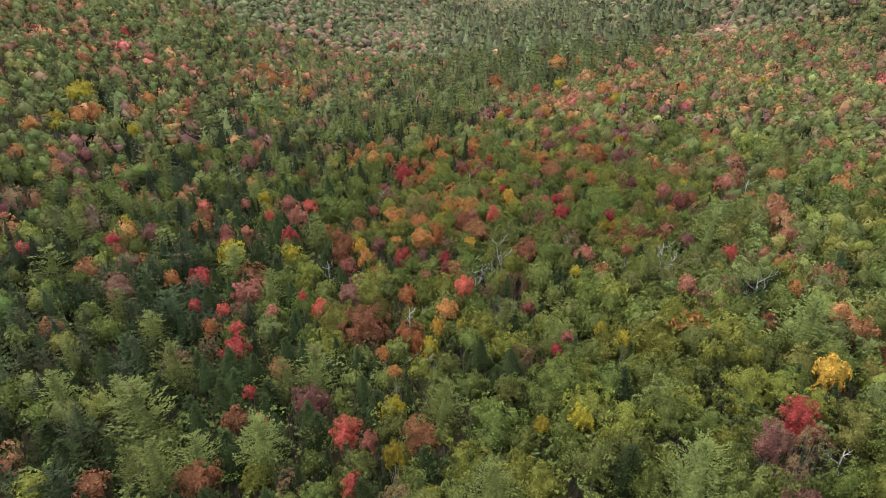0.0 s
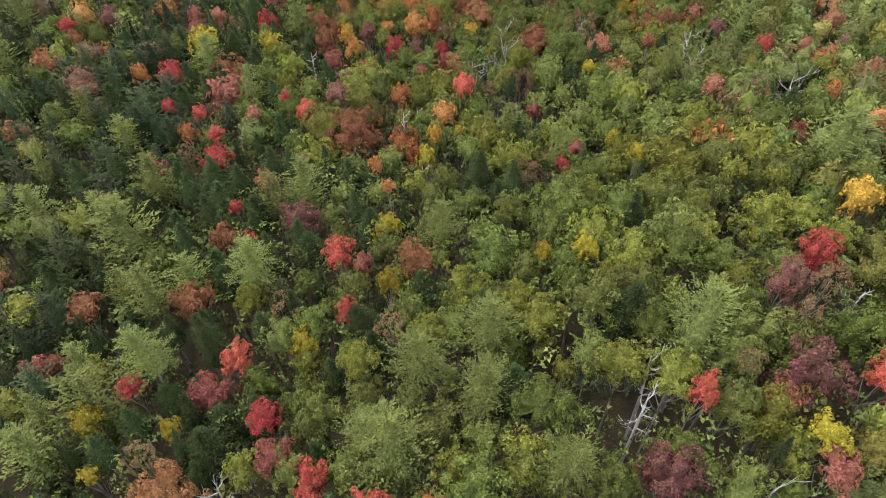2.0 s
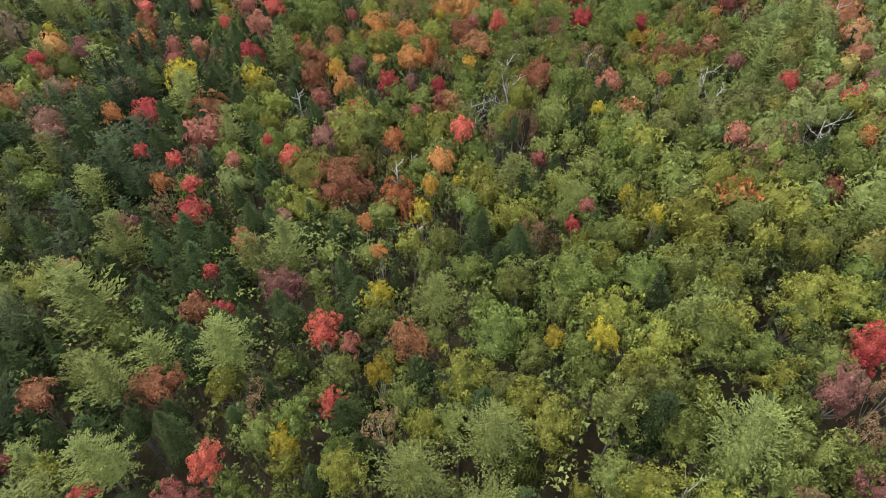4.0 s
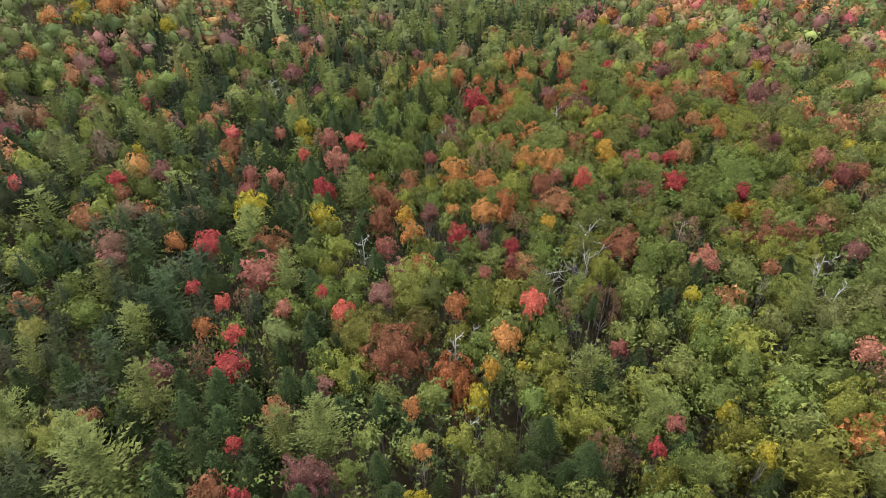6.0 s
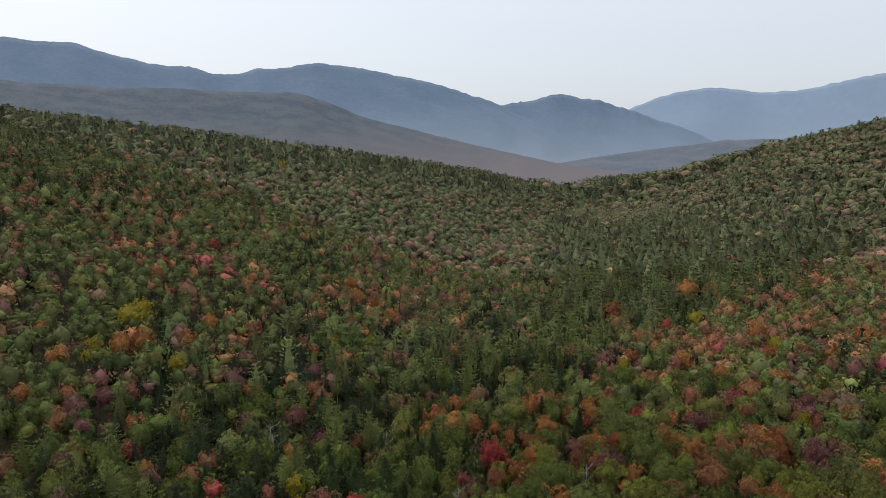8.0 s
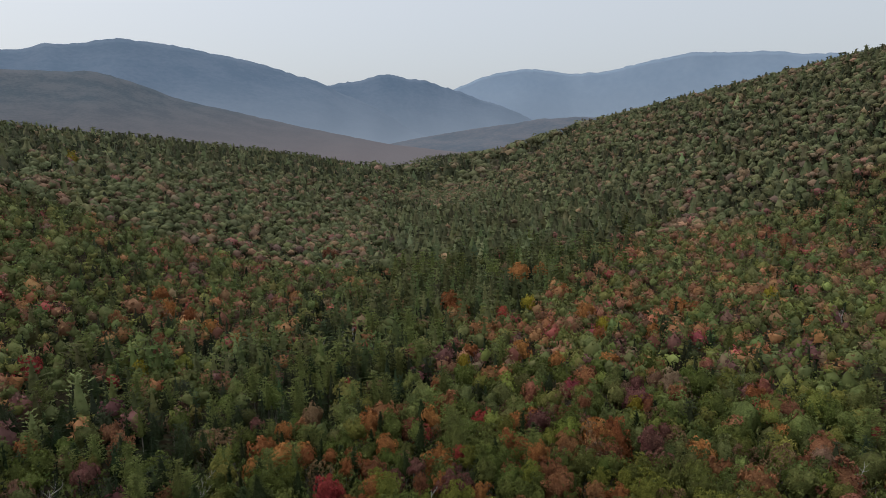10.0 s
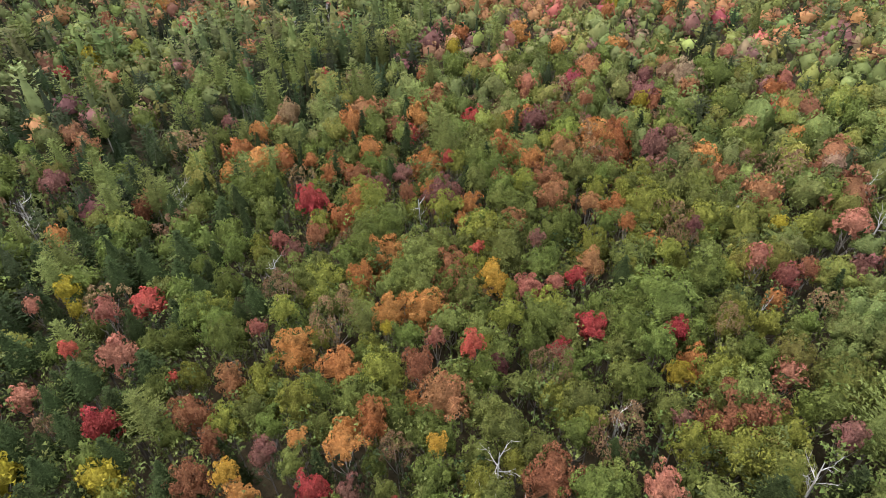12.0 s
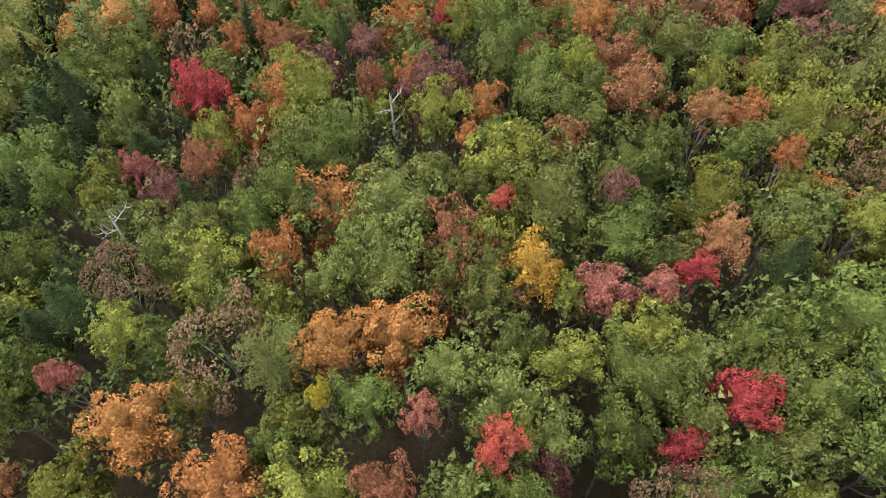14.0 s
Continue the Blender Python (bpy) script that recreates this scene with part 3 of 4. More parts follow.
MARKED["yellow"] += [
    (25.8, 29.0, 2.3), (-29.4, 31.8, 1.8), (-23.6, 35.9, 1.9), (-31.9, 37.3, 3.1), (-13.0, 44.2, 2.8), (-4.8, 48.3, 2.2),
    (13.2, 48.6, 2.3), (10.0, 49.9, 1.8), (-5.9, 59.4, 3.4), (21.3, 63.7, 2.0), (20.3, 69.7, 1.9), (-1.8, 71.5, 3.0),
    (2.3, 75.4, 1.5), (20.1, 85.9, 2.0), (-27.5, 104.0, 4.5), (-38.9, 105.4, 5.2), (29.2, 105.7, 2.5), (0.5, 116.5, 1.6),
    (-64.9, 118.9, 2.1), (50.3, 126.5, 2.0), (-38.5, 129.6, 2.2), (-40.0, 132.0, 3.2), (-100.0, 159.8, 2.5), (-85.4, 170.8, 3.8),
    (-105.4, 182.4, 5.7), (-107.6, 190.0, 6.0), (-61.0, 208.0, 5.4), (56.7, 212.8, 4.5), (110.7, 224.0, 5.7), (43.1, 239.5, 5.1),
]
MARKED["yellow"] += [
    (-170.3, 419.6, 7.1), (-174.1, 426.6, 7.3), (-175.5, 433.7, 5.8),
]
MARKED["gold"] += [
    (39.1, 53.0, 3.8), (-0.8, 74.2, 2.2), (-14.8, 101.3, 2.7), (4.6, 101.7, 2.2), (13.4, 123.8, 4.2),
]
MARKED["orange"] += [
    (-0.6, 27.4, 2.3), (-5.8, 63.3, 1.6), (-7.9, 69.3, 1.9), (-4.7, 74.6, 6.3), (48.6, 77.2, 2.8), (-33.9, 78.8, 2.4),
    (0.4, 79.2, 3.1), (-5.5, 84.2, 2.9), (-10.3, 90.8, 3.4), (-46.6, 95.5, 2.8), (-13.7, 99.7, 2.8), (-4.0, 101.9, 3.4),
    (-55.0, 103.3, 4.6), (-8.6, 104.6, 2.0), (-1.3, 105.5, 3.9), (-4.1, 106.0, 2.8), (-4.7, 113.0, 4.2), (-48.9, 116.5, 4.0),
    (-9.9, 117.0, 4.5), (1.2, 120.2, 3.9), (4.9, 120.6, 4.9), (31.7, 129.1, 2.2), (-67.3, 132.6, 3.0), (11.3, 137.1, 2.2),
    (49.3, 145.4, 5.0), (-46.8, 145.7, 3.4), (64.1, 147.1, 3.4), (23.4, 147.6, 3.4), (-7.4, 153.0, 2.5), (-3.9, 154.3, 2.3),
]
MARKED["orange"] += [
    (-6.3, 156.1, 4.0), (-103.9, 156.4, 4.3), (-10.5, 157.9, 2.2), (-14.6, 158.1, 3.4), (-18.9, 159.5, 4.9), (-7.0, 159.7, 2.6),
    (-0.7, 159.7, 4.3), (-24.5, 160.5, 3.5), (68.1, 161.3, 3.6), (-15.4, 162.9, 3.6), (-115.2, 164.7, 3.6), (-23.4, 165.6, 5.8),
    (-66.2, 168.6, 4.1), (-19.9, 169.1, 3.4), (7.9, 170.5, 4.3), (-100.1, 170.9, 6.0), (8.5, 176.1, 4.7), (-98.4, 176.8, 6.2),
    (-91.5, 184.7, 5.2), (49.7, 188.3, 4.9), (38.1, 190.6, 4.6), (-92.0, 196.4, 4.6), (105.9, 199.6, 4.2), (32.4, 200.3, 5.0),
    (20.1, 203.3, 3.9), (66.8, 203.8, 4.5), (53.0, 204.1, 4.2), (85.1, 218.5, 5.0), (80.9, 219.9, 5.3), (55.0, 221.0, 5.5),
]
MARKED["orange"] += [
    (-41.9, 226.2, 3.8), (-42.5, 231.2, 5.0), (-52.2, 240.4, 5.6), (21.4, 246.2, 7.4), (57.3, 251.4, 5.4), (-61.5, 251.5, 5.2),
    (-68.5, 253.3, 6.2), (20.6, 257.4, 7.5), (-74.3, 264.2, 5.9), (48.4, 280.1, 7.4), (58.0, 283.7, 6.7), (-81.9, 351.5, 7.5),
]
MARKED["rust"] += [
    (-22.9, 30.5, 4.9), (-36.8, 49.6, 3.4), (-26.1, 50.9, 4.4), (-2.5, 52.2, 3.4), (-24.6, 59.6, 3.2),
    (-40.5, 65.5, 2.6), (-21.3, 68.0, 3.0), (-11.4, 77.3, 6.3), (-59.2, 81.3, 3.9), (23.9, 86.0, 4.3), (28.4, 89.1, 1.8),
    (-63.5, 100.5, 5.4), (-18.5, 101.6, 4.2), (-17.3, 106.2, 2.5), (-60.7, 106.3, 2.9), (6.0, 107.1, 5.3), (-20.4, 110.5, 4.3),
    (3.6, 110.9, 3.5), (-16.6, 113.9, 3.7), (48.9, 117.8, 2.5), (-50.8, 123.7, 4.8), (25.3, 123.7, 4.1), (28.7, 134.9, 2.7),
    (-8.4, 137.3, 3.5), (62.0, 137.6, 3.9), (48.1, 139.2, 4.0), (4.4, 143.8, 2.8), (36.2, 164.1, 2.5), (54.9, 165.3, 4.3),
]
MARKED["rust"] += [
    (21.7, 186.0, 5.6), (61.6, 205.7, 4.0), (-117.4, 212.4, 5.1), (26.1, 220.3, 8.0), (-61.5, 224.9, 5.3), (73.5, 229.0, 5.7),
    (-76.9, 236.5, 5.6), (-34.0, 280.5, 6.6), (155.3, 285.3, 8.7), (158.3, 301.3, 9.3), (-28.2, 360.6, 8.1), (-15.9, 384.6, 8.7),
    (-17.4, 547.1, 9.5),
]
MARKED["red"] += [
    (-5.0, 27.9, 2.8), (-10.6, 30.7, 3.6), (18.6, 32.4, 2.3), (31.3, 33.0, 3.0), (-15.2, 36.3, 2.9), (-28.6, 40.0, 2.1),
    (-19.0, 42.4, 3.2), (31.8, 45.3, 3.5), (-8.9, 47.0, 2.5), (-10.8, 55.5, 3.3), (-21.9, 59.2, 2.4), (-24.3, 64.3, 1.6),
    (13.7, 65.0, 1.5), (-29.0, 73.9, 4.0), (-30.0, 77.9, 2.1), (-18.6, 82.5, 2.9), (-33.4, 82.7, 2.5), (3.0, 83.5, 2.9),
    (-21.8, 85.0, 1.6), (-39.1, 86.1, 1.9), (45.2, 90.8, 3.0), (0.0, 95.7, 2.0), (-41.9, 96.3, 4.1), (-7.2, 99.4, 3.6),
    (-62.7, 108.6, 2.7), (-29.6, 110.5, 4.1), (18.7, 111.5, 2.6), (31.3, 112.0, 3.1), (9.4, 112.5, 2.6), (22.5, 113.3, 3.6),
]
MARKED["red"] += [
    (-23.3, 115.6, 1.3), (-36.1, 120.9, 2.2), (23.1, 121.8, 2.3), (12.5, 129.1, 1.7), (-29.7, 129.3, 3.9), (78.6, 144.4, 2.2),
    (-9.7, 146.0, 4.3), (11.6, 152.6, 2.1), (64.5, 154.6, 2.9), (66.5, 158.0, 3.5), (-9.4, 192.2, 2.3), (-62.9, 198.5, 3.2),
    (-81.1, 199.0, 5.6), (-121.3, 221.2, 4.3), (33.4, 232.0, 4.0), (-121.2, 249.9, 4.9),
]
MARKED["rose"] += [
    (26.2, 27.0, 2.9), (-13.8, 32.9, 2.8), (-21.2, 39.6, 3.9), (-39.2, 43.2, 3.3), (-8.1, 53.0, 2.3), (15.6, 67.7, 1.9),
    (33.0, 75.7, 2.6), (12.0, 78.6, 2.0), (-26.3, 83.3, 2.2), (-3.0, 90.3, 1.8), (-31.7, 90.5, 6.0), (0.2, 92.3, 1.7),
    (23.0, 94.3, 4.1), (-16.1, 94.8, 2.7), (39.9, 104.5, 3.4), (-41.7, 109.7, 2.7), (-43.2, 114.9, 3.0), (5.7, 115.0, 2.3),
    (-39.7, 115.8, 3.0), (46.5, 117.2, 3.5), (-29.7, 118.9, 4.2), (43.9, 119.7, 3.2), (-14.3, 120.1, 2.2), (20.5, 120.7, 2.0),
    (17.6, 121.4, 3.6), (57.9, 123.9, 4.0), (-33.3, 126.4, 3.3), (-43.7, 129.9, 2.4), (-13.9, 138.4, 2.6), (-86.6, 155.7, 3.7),
]
MARKED["rose"] += [
    (66.5, 175.9, 3.2),
]
MARKED["maroon"] += [
    (16.0, 27.7, 5.3),
    (26.7, 33.9, 5.3), (27.4, 41.4, 3.4), (-16.1, 61.5, 3.7), (-17.8, 72.2, 2.1), (-36.6, 72.6, 3.5), (-14.5, 85.1, 3.1),
    (-52.5, 89.6, 3.3), (40.4, 96.5, 2.9), (27.4, 100.8, 1.9), (-12.0, 103.7, 2.8), (-56.8, 111.8, 3.5), (56.7, 118.0, 4.4),
    (40.0, 127.9, 2.0), (19.8, 128.0, 2.1), (3.9, 150.4, 3.0), (-51.3, 158.3, 4.5), (49.9, 173.1, 2.9), (-26.3, 175.6, 2.9),
]
MARKED["tan"] += [
    (-25.6, 33.4, 2.4), (22.3, 34.3, 1.8), (27.7, 38.3, 2.7), (30.6, 41.3, 2.2), (-4.5, 44.1, 2.6), (10.0, 65.0, 4.3),
    (-33.3, 75.5, 2.8), (38.9, 76.6, 3.1), (6.6, 84.4, 2.4), (21.2, 100.3, 4.9), (0.6, 102.2, 3.0), (-47.5, 102.5, 3.7),
    (17.1, 108.7, 4.1), (-35.2, 111.1, 2.2), (36.4, 111.1, 3.0), (48.6, 113.0, 3.4), (-5.6, 121.5, 5.6), (-12.0, 126.5, 3.8),
    (54.3, 141.7, 3.8), (46.6, 156.2, 3.7), (-32.3, 167.6, 5.8), (48.7, 211.5, 5.8), (44.3, 221.3, 6.3),
]
MARKED["pine"] += [
    (9.2, 29.2, 6.4), (-3.7, 32.2, 7.8), (-36.1, 34.6, 5.3), (3.7, 35.6, 5.4), (20.1, 38.0, 6.2), (-1.7, 39.3, 5.4),
    (4.4, 41.2, 4.9), (-27.0, 42.0, 4.2), (-30.0, 50.3, 4.9), (-19.9, 53.6, 5.0), (0.1, 56.1, 3.8), (-36.4, 60.9, 9.5),
    (41.8, 62.6, 6.9), (-16.2, 66.2, 5.4), (-35.5, 69.1, 5.5), (30.1, 83.8, 3.3), (44.4, 97.3, 6.5), (-69.7, 100.4, 7.4),
    (-24.2, 109.8, 4.9), (-70.7, 110.8, 4.7), (-2.1, 118.7, 3.9), (-74.0, 123.5, 4.4), (-63.4, 125.3, 4.0), (-83.7, 125.6, 4.9),
    (-42.1, 137.4, 5.1), (75.7, 143.1, 7.4), (-69.2, 149.6, 5.9), (-39.7, 150.3, 4.7), (23.0, 150.5, 5.1), (83.0, 151.6, 6.7),
]
MARKED["pine"] += [
    (-34.0, 151.8, 4.9), (11.5, 155.6, 5.2), (-41.9, 157.4, 5.1), (-44.9, 160.6, 4.3), (11.4, 162.9, 4.4), (-0.6, 181.1, 6.2),
    (-19.5, 183.1, 6.2), (-72.0, 185.2, 5.7), (77.3, 186.6, 3.4), (-54.6, 190.8, 5.8), (-48.3, 191.1, 4.9), (-31.0, 194.6, 5.5),
    (26.7, 195.8, 5.2), (-56.7, 196.3, 5.5), (-42.1, 196.9, 5.8), (-14.5, 198.7, 5.3), (27.5, 201.6, 5.5), (-21.2, 202.5, 6.5),
    (-75.2, 214.3, 4.9), (5.6, 215.2, 6.5), (13.8, 219.0, 5.4), (-35.2, 227.1, 5.3), (5.6, 228.5, 6.7), (-4.5, 229.5, 5.4),
    (13.9, 231.3, 5.3), (-5.6, 237.3, 6.7), (60.2, 263.5, 8.5), (-10.5, 269.0, 6.5), (86.4, 273.3, 8.5), (37.6, 279.7, 9.5),
]
MARKED["pine"] += [
    (-11.1, 281.3, 6.5), (62.4, 286.7, 7.2), (40.8, 288.4, 9.5), (72.7, 292.3, 8.3), (11.6, 295.0, 9.5), (87.4, 295.9, 8.4),
    (51.1, 305.6, 9.1), (30.5, 306.4, 8.2), (18.7, 309.3, 8.5), (75.2, 320.1, 9.5), (15.3, 321.9, 9.5), (87.4, 324.5, 8.9),
    (108.1, 325.7, 9.5), (118.5, 326.0, 9.5), (7.0, 329.0, 6.6), (35.0, 349.3, 9.5), (130.4, 349.5, 9.5), (69.5, 355.8, 9.5),
    (142.8, 356.4, 9.5), (106.1, 361.3, 9.5), (124.6, 371.3, 9.5),
]
MARKED["spruce"] += [
    (23.0, 28.5, 1.7), (9.5, 84.4, 2.3),
]
MARKED["hemlock"] += [
    (-20.8, 32.5, 2.8), (-34.1, 39.6, 3.6), (-17.5, 46.7, 3.3), (-42.0, 54.2, 6.7), (-47.6, 59.4, 7.7), (-50.7, 69.3, 4.9),
    (-45.9, 71.0, 4.4), (-18.9, 71.5, 3.2), (-42.1, 73.4, 4.1), (-24.6, 77.5, 3.7), (-18.4, 78.9, 2.4), (-37.1, 87.6, 4.4),
    (-62.8, 89.6, 3.7), (-49.1, 90.2, 6.4), (-35.0, 91.0, 3.6), (-17.0, 92.8, 3.8), (-38.6, 94.5, 3.8), (-53.8, 100.3, 4.5),
    (-21.2, 102.8, 3.1), (-33.6, 105.5, 3.8), (-46.4, 105.6, 4.6), (-58.6, 114.4, 5.5), (-84.7, 114.8, 5.7), (-69.7, 122.7, 5.9),
    (-40.6, 123.6, 3.3), (-15.2, 125.3, 4.1), (-54.2, 127.8, 5.6), (-22.7, 129.2, 4.9), (-48.2, 131.3, 5.7), (-34.5, 133.7, 4.4),
]
MARKED["hemlock"] += [
    (-26.8, 138.2, 6.5), (-32.7, 140.5, 4.7), (-47.4, 141.4, 5.4), (-43.2, 144.8, 4.8), (-20.6, 147.8, 4.2), (-56.4, 165.9, 4.7),
    (6.2, 171.9, 4.0), (-65.5, 181.2, 6.2), (-13.2, 212.1, 5.1),
]
MARKED["dead"] += [
    (-14.0, 228.0, 1.6), (-18.0, 226.0, 1.5), (-20.5, 222.0, 1.5), (-10.0, 232.0, 1.8), (-22.5, 225.0, 1.4), (-12.0, 224.0, 1.4),
    (22.3, 26.3, 2.2), (-18.8, 30.5, 2.3), (15.0, 32.3, 1.5), (16.7, 35.9, 2.0), (32.0, 39.9, 1.6), (-2.1, 68.3, 1.5),
    (44.2, 78.2, 3.1), (-4.9, 78.5, 1.6), (-2.9, 81.4, 1.1), (34.9, 86.7, 2.2), (4.3, 87.2, 2.2), (4.1, 91.3, 3.3),
    (35.3, 92.7, 2.0), (9.3, 92.9, 3.3), (-19.9, 97.3, 1.5), (9.6, 98.6, 3.1), (22.0, 102.4, 1.9), (60.7, 111.0, 2.4),
    (41.0, 112.4, 2.3), (59.6, 122.9, 2.5), (63.1, 125.5, 3.0), (46.6, 131.0, 2.8), (-13.8, 131.9, 2.3), (65.5, 132.5, 3.2),
    (6.2, 140.6, 1.7), (-51.5, 148.7, 2.1), (-30.4, 151.2, 2.7), (-54.5, 153.4, 3.2), (-30.8, 154.6, 2.8), (115.6, 200.7, 2.6),
]


# ---------------------------------------------------------------- the wood between them
def smooth_noise(x, y, scale, seed):
    r = np.random.default_rng(seed).uniform(0, 6.28, 8)
    a, b = x / scale, y / scale
    v = np.sin(a * 1.7 + r[0] + 1.3 * np.sin(b * 1.1 + r[1])) + np.sin(b * 1.9 + r[2] + 1.2 * np.sin(a * 0.9 + r[3])) + 0.7 * np.sin((a + b) * 2.3 + r[4]) + 0.5 * np.sin((a - b) * 3.1 + r[5])
    return v / 3.2


def slope(v, k):
    """A soft step from 0 to 1, k metres wide."""
    return 1 / (1 + np.exp(-np.clip(v / k, -40, 40)))


def pine_stand(x, y):
    """The pines that stand close together on the valley's level floor, 0 to 1."""
    return slope(y - 245 - 1.2 * np.maximum(0, x - 40), 7) * slope(x + 2, 5) * slope(575 - y, 15) * slope(232 - 0.977 * x - 0.211 * y, 10)


def conifer_share(x, y):
    s = x - valley_axis(y)
    share = 0.05 + 0.72 * np.exp(-((x + 54) / 40) ** 2 - ((y - 125) / 88) ** 2)
    share = share + 0.85 * np.exp(-((x + 14) / 26) ** 2) * slope(y - 180, 10) * slope(275 - y, 12)
    share = share + 0.85 * pine_stand(x, y) + 0.35 * slope(0.977 * x + 0.211 * y - 232, 12) * (y > 200)
    share = share + 0.75 * slope(0.764 * y - 0.645 * x - 470, 35) * (s < -60)
    share = share + 0.4 * slope(-s - 165, 18) * (y > 150)
    share = share + 0.75 * np.exp(-((x + 32) / 20) ** 2 - ((y - 45) / 38) ** 2)
    share = share + 0.15 * smooth_noise(x, y, 30, 5)
    return np.clip(share, 0.02, 0.9)


def fill_colours(x, y, rng):
    """A colour for each random tree, by where it stands."""
    n = len(x)
    conifer = rng.random(n) < conifer_share(x, y)
    warm = np.clip(0.17 + 0.22 * smooth_noise(x, y, 28, 9) + (0.27 - 0.12 * (x - valley_axis(y) < -50)) / (1 + np.exp(-(y - 150) / 25)), 0.04, 0.6)
    # where every turned tree is placed by hand, few more are added
    warm = warm * np.where((y < 190) & (x > -0.62 * y - 12) & (x < 0.62 * y + 12), np.where(y < 85, 0.3, 0.8), 1.0)
    pick, kind = rng.random(n), rng.random(n)
    turned = rng.choice(["orange", "rust", "red", "maroon", "tan", "lime", "olive", "yellow"], n, p=[0.20, 0.30, 0.04, 0.12, 0.20, 0.05, 0.07, 0.02])
    far_turned = rng.choice(["orange", "rust", "red", "maroon", "tan", "lime", "olive"], n, p=[0.20, 0.40, 0.05, 0.06, 0.04, 0.08, 0.17])
    turned = np.where(y > 200, far_turned, turned)
    plain = np.where(kind < 0.26 + 0.44 * (x < -15), "green", np.where(kind < 0.82 - 0.2 * ((x > 3) & (y < 80)) - 0.1 * ((x > -15) & (y > 85)), "olive", "lime"))
    out = np.where(pick < warm, turned, plain)
    deep = rng.random(n) < np.where(y > 165, 0.22, 0.08) + 0.6 * pine_stand(x, y)
    broad = rng.random(n) < np.where(y < 150, 0.85, 0.35)
    return np.where(conifer, np.where(deep, "pine", np.where(broad, "hemlock", "spruce")), out)


def scatter(xs, ys, rng, taken, gap):
    """Jittered places on a hexagonal plan, leaving out what stands too near the marked trees."""
    px, py = [], []
    dy = gap * 0.87
    for j, y in enumerate(np.arange(ys[0], ys[1], dy)):
        x = np.arange(xs[0] + (j % 2) * gap / 2, xs[1], gap)
        px.append(x + rng.uniform(-0.46, 0.46, len(x)) * gap)
        py.append(y + rng.uniform(-0.46, 0.46, len(x)) * dy)
    px, py = np.concatenate(px), np.concatenate(py)
    if len(taken):
        keep = np.ones(len(px), bool)
        for x, y, w in taken:
            keep &= np.hypot(px - x, py - y) > 0.31 * w + gap * 0.16
        px, py = px[keep], py[keep]
    return px, py


def in_view(x, y, margin=1.0):
    """The wedge of land in front of the path, with room to spare."""
    left = np.maximum(0.76 * y + 14, 1.04 * (y - 30) + 14)
    right = np.maximum(0.76 * y + 14, 0.92 * (y - 56) + 16)
    return (x > -left * margin) & (x < right * margin) & (y > 12)


rng = np.random.default_rng(21)
taken = [t for c in MARKED for t in MARKED[c]]
seed = 1000
for colour, places in MARKED.items():
    for x, y, w in places:
        seed += 1
        plant(colour, x, y, min(w * 1.02, 8.6), seed, 0.8 if colour == "gold" else 0.1 if colour in ("green", "olive", "lime", "hemlock") else 0.6)

nx, ny = scatter((-420, 420), (14, 330), rng, taken, 3.75)
keep = in_view(nx, ny) & (rng.random(len(nx)) > 0.66 * pine_stand(nx, ny))
nx, ny = nx[keep], ny[keep]
nc = fill_colours(nx, ny, rng)
nw = np.clip(np.exp(rng.normal(math.log(4.5), 0.25, len(nx))), 2.8, 8.0) * np.where(nc == "spruce", np.where(nx > -15, 1.05, 0.85), 1.0) * np.where(nc == "pine", np.where(ny > 200, 1.7, 1.15), 1.0)
# the nearest of each kind are things of their own
single = np.zeros(len(nx), bool)
closeness = np.minimum(np.hypot(nx - 6, ny - 124) * 1.0, np.hypot(nx - 5, ny - 52) * 1.15)
for names in (("green",), ("olive",), ("lime",), ("orange", "rust", "red", "maroon", "tan"), ("yellow",), ("pine",), ("spruce",), ("hemlock",)):
    of = np.where(np.isin(nc, names))[0]
    limit = {"green": 290, "olive": 150, "lime": 90, "orange": 100, "yellow": 40, "pine": 60, "spruce": 40, "hemlock": 140}[names[0]]
    single[of[np.argsort(closeness[of])[:limit]]] = True
bright = np.array([(x, y, w) for c in MARKED if c not in ("green", "olive", "lime", "hemlock", "spruce") for x, y, w in MARKED[c] if y < 210])
for k in np.where(single)[0]:
    seed += 1
    # a tree beside a turned or taller one stays lower than it
    beside = np.hypot(bright[:, 0] - nx[k], (bright[:, 1] - 1.0 - ny[k]) * 0.8) < 0.5 * bright[:, 2] + 2.2
    plant(str(nc[k]), float(nx[k]), float(ny[k]), float(nw[k]) * (0.88 if beside.any() else 1.0), seed, -0.7 if beside.any() else 0.0)


# ---------------------------------------------------------------- the rest of the forest
WIDE_BROAD = [broad_crown(100 + i, 22, 360, 0.165, dense=0.9, ragged=0.42, uneven=0.5) for i in range(4)]
MID_BROAD = [broad_crown(110 + i, 18, 260, 0.185, dense=0.9, ragged=0.42, uneven=0.5) for i in range(4)]
LOW_BROAD = [broad_crown(120 + i, 13, 54, 0.28, core=1, dense=0.85, ragged=0.6, uneven=0.6) for i in range(4)]
FAR_BROAD = [broad_crown(130 + i, 10, 24, 0.34, core=1, dense=0.89, ragged=0.6, uneven=0.5) for i in range(4)]
MID_PINE = [pine_crown(140 + i, 9, 7, 7, 0.34, 0.13, spread=False, body=0.5) for i in range(3)]
LOW_PINE = [pine_crown(150 + i, 7, 6, 3, 0.32, 0.2, spread=False, body=0.78) for i in range(3)]
WHITE_PINE = {near: [pine_crown(180 + i, 7, 8, 8 if near else 4, 0.24 if near else 0.34, 0.10 if near else 0.17, narrow=0.95, body=0.5) for i in range(3)] for near in (True, False)}
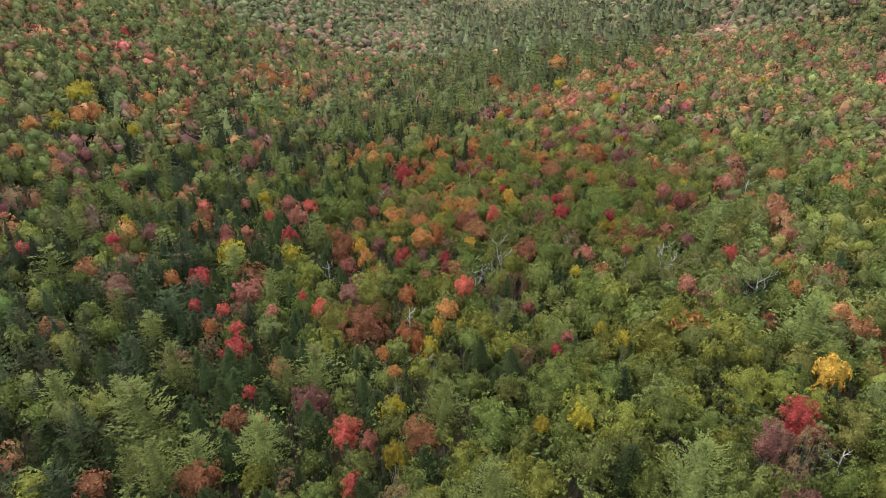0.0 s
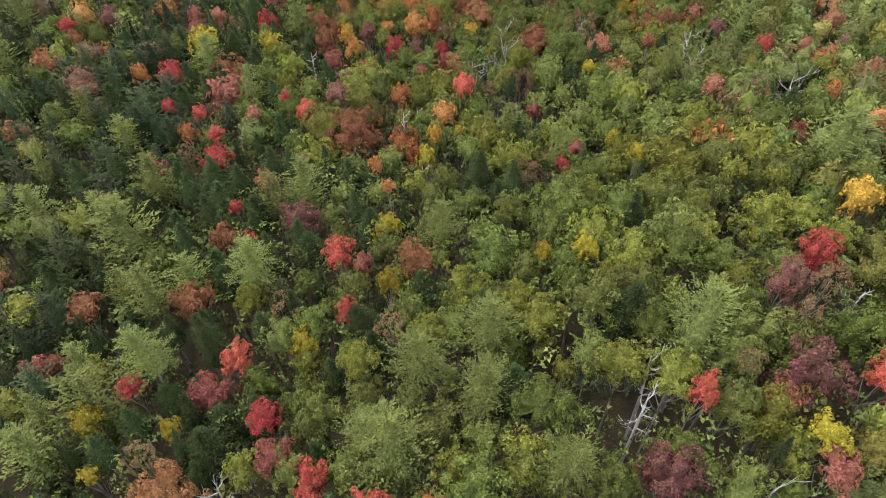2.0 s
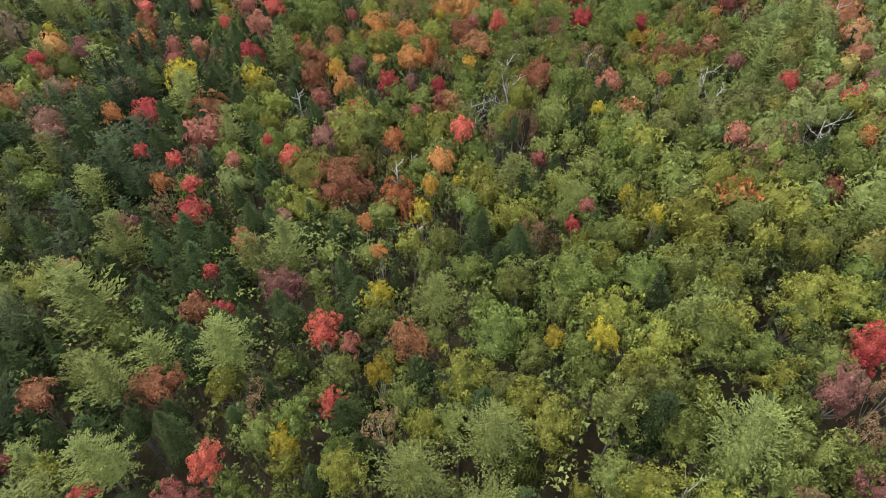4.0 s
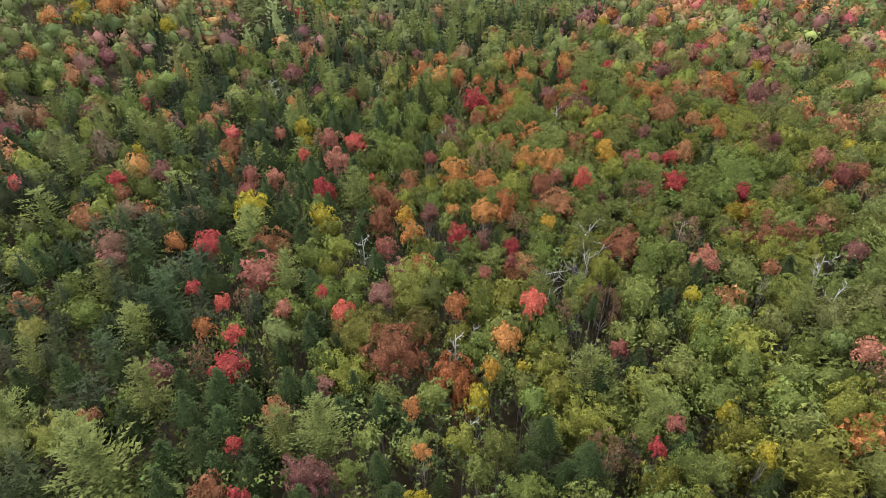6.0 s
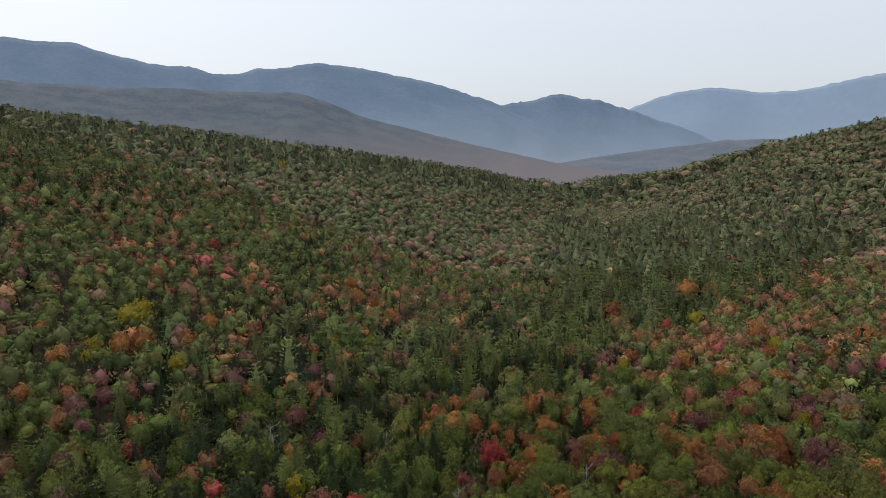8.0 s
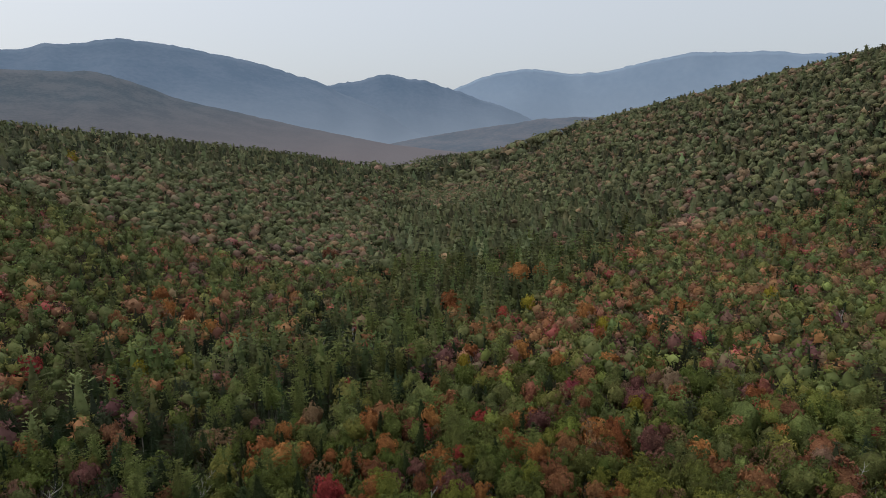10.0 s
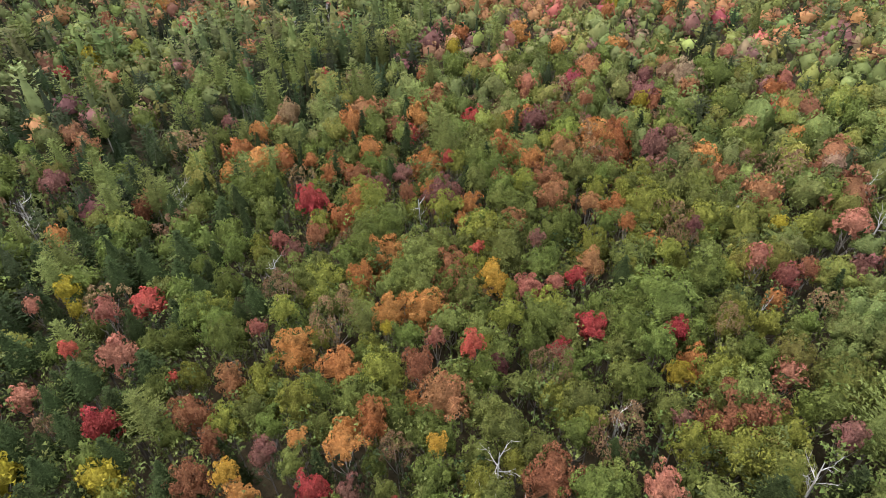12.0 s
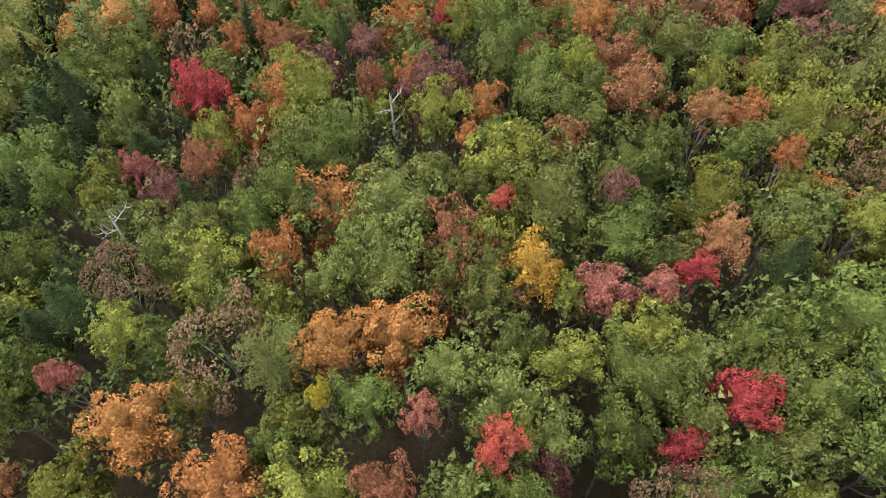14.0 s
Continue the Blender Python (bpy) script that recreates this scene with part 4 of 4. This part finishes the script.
FAR_PINE = [pine_crown(160 + i, 4, 4, 1, 0.6, 0.4, spread=False, body=0.8) for i in range(3)]


def wood(name, label, x, y, colours, widths, broad, pine, rng, mat, wide=None, haze_mix=0.0, low=1.0):
    """Many trees too far to count, as one mesh."""
    V, T, C, base = [], [], [], 0
    top0 = canopy(x, y)
    for k in range(len(x)):
        conifer = colours[k] in CONIFERS
        models = WHITE_PINE[pine is MID_PINE] if colours[k] in ("pine", "hemlock") and pine is not FAR_PINE else pine if conifer else wide if wide and widths[k] > 5.2 else broad
        model_v, model_f = models[int(rng.integers(0, len(models)))]
        width, half, over = tree_shape(colours[k], widths[k], rng)
        half *= (1.5 if colours[k] == "spruce" else 1.0) if conifer else low
        middle = top0[k] + over + rng.normal(0, 0.5) - half * (1.3 if conifer else 1.0)
        t = rng.uniform(0, 6.28)
        c, s = math.cos(t) * width / 2, math.sin(t) * width / 2
        V.append(np.c_[x[k] + model_v[:, 0] * c - model_v[:, 1] * s, y[k] + model_v[:, 0] * s + model_v[:, 1] * c, middle + model_v[:, 2] * half])
        T.append(model_f + base)
        base += len(model_v)
        mixed = haze_mix * (0.5 if conifer else 1.0) * min(1.0, max(0.0, math.hypot(x[k], y[k] - 60) - 130) / 300)  # haze put into the leaf colour: greyer and lighter with distance
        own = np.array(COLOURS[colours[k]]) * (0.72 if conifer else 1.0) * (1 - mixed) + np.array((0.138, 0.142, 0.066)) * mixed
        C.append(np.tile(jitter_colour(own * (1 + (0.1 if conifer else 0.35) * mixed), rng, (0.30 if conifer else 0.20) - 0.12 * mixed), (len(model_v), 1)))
    ob = new(name, mesh_from(name, np.concatenate(V), np.concatenate(T), mat, np.concatenate(C), smooth=True))
    tagged(ob, label, "forest", kind="stuff")
    return ob


rest = ~single
reach = np.hypot(nx, ny - 60)
near_rest = rest & (reach < 130)
close_rest = near_rest & ((np.hypot(nx - 8, ny - 118) < 46) | (np.hypot(nx - 8, ny - 45) < 30))
near_rest &= ~close_rest
wood("close_forest", "dense green and turning crowns between the nearest trees", nx[close_rest], ny[close_rest], nc[close_rest], nw[close_rest], BROAD[:3], MID_PINE, rng, WOOD_LEAVES, BROAD[:3])
wood("near_forest", "mixed autumn forest of green, olive and reddening crowns", nx[near_rest], ny[near_rest], nc[near_rest], nw[near_rest], MID_BROAD, MID_PINE, rng, WOOD_LEAVES, WIDE_BROAD)
far_rest = rest & (reach >= 130)
wood("middle_forest", "mixed autumn forest across the valley floor", nx[far_rest], ny[far_rest], nc[far_rest], nw[far_rest], LOW_BROAD, LOW_PINE, rng, MIDDLE_LEAVES, haze_mix=0.5, low=0.8)

fx, fy = scatter((-640, 640), (330, 720), rng, [], 4.7)
keep = in_view(fx, fy, 0.95) & (rng.random(len(fx)) > 0.55 * pine_stand(fx, fy))
fx, fy = fx[keep], fy[keep]
fc = fill_colours(fx, fy, rng)
fw = rng.uniform(4.6, 8.4, len(fx)) * np.where(fc == "spruce", 0.8, 1.0) * np.where(fc == "pine", 1.5, 1.0)
wood("far_forest", "mixed autumn forest on the slopes of the valley", fx, fy, fc, fw, FAR_BROAD, FAR_PINE, rng, FAR_LEAVES, haze_mix=0.6, low=0.6)

vx, vy = scatter((-500, 1100), (720, 1800), rng, [], 16)
keep = (vx > -0.06 * vy) & (vx < 0.72 * vy)
vx, vy = vx[keep], vy[keep]
vc = fill_colours(vx, vy, rng)
wood("valley_head_forest", "distant mixed forest at the head of the valley", vx, vy, vc, rng.uniform(15, 22, len(vx)), FAR_BROAD, FAR_PINE, rng, FAR_LEAVES, haze_mix=0.66, low=0.45)

# young growth under the tall crowns
ux, uy = scatter((-75, 75), (14, 165), rng, [], 3.9)
keep = in_view(ux, uy) & (np.hypot(ux, uy - 60) < 140)
ux, uy = ux[keep], uy[keep]
uc = rng.choice(["green", "olive", "green", "green", "hemlock"], len(ux))

YOUNG = [broad_crown(170 + i, 16, 56 if i < 3 else 150, 0.25 if i < 3 else 0.16, core=0) for i in range(6)]


def understorey(x, y, colours, rng):
    V, T, C, base = [], [], [], 0
    top0 = canopy(x, y)
    for k in range(len(x)):
        near_ = math.hypot(x[k] - 8, y[k] - 116) < 60 or math.hypot(x[k] - 8, y[k] - 45) < 38
        model_v, model_f = YOUNG[int(rng.integers(0, 3)) + (3 if near_ else 0)]
        r, t = rng.uniform(1.7, 2.6), rng.uniform(0, 6.28)
        c, s = math.cos(t) * r, math.sin(t) * r
        V.append(np.c_[x[k] + model_v[:, 0] * c - model_v[:, 1] * s, y[k] + model_v[:, 0] * s + model_v[:, 1] * c, top0[k] - rng.uniform(2.9, 4.8) + model_v[:, 2] * 2.6])
        T.append(model_f + base)
        base += len(model_v)
        C.append(np.tile(jitter_colour(COLOURS[colours[k]], rng), (len(model_v), 1)))
    ob = new("understorey", mesh_from("understorey", np.concatenate(V), np.concatenate(T), WOOD_LEAVES, np.concatenate(C)))
    return tagged(ob, "green saplings and undergrowth in the shade of the trees", "undergrowth", kind="stuff")


understorey(ux, uy, uc, rng)

# the same wood goes on behind and beside the path
ox, oy = scatter((-120, 120), (-60, 180), rng, [], 6.4)
beside = ~in_view(ox, oy) & (np.hypot(ox, oy - 50) < 95)
ox, oy = ox[beside], oy[beside]
wood("side_forest", "mixed autumn forest beside the valley's middle", ox, oy, fill_colours(ox, oy, rng), rng.uniform(5.5, 9.0, len(ox)), MID_BROAD, MID_PINE, rng, WOOD_LEAVES)
ox, oy = scatter((-300, 300), (-170, 330), rng, [], 9.0)
keep = ~in_view(ox, oy) & (oy > -170 + np.abs(ox) * 0.1) & (np.hypot(ox, oy - 50) >= 95)
ox, oy = ox[keep], oy[keep]
wood("outer_forest", "mixed autumn forest going on along the valley", ox, oy, fill_colours(ox, oy, rng), rng.uniform(8.5, 11.5, len(ox)), FAR_BROAD, FAR_PINE, rng, FAR_LEAVES, haze_mix=0.2, low=0.8)
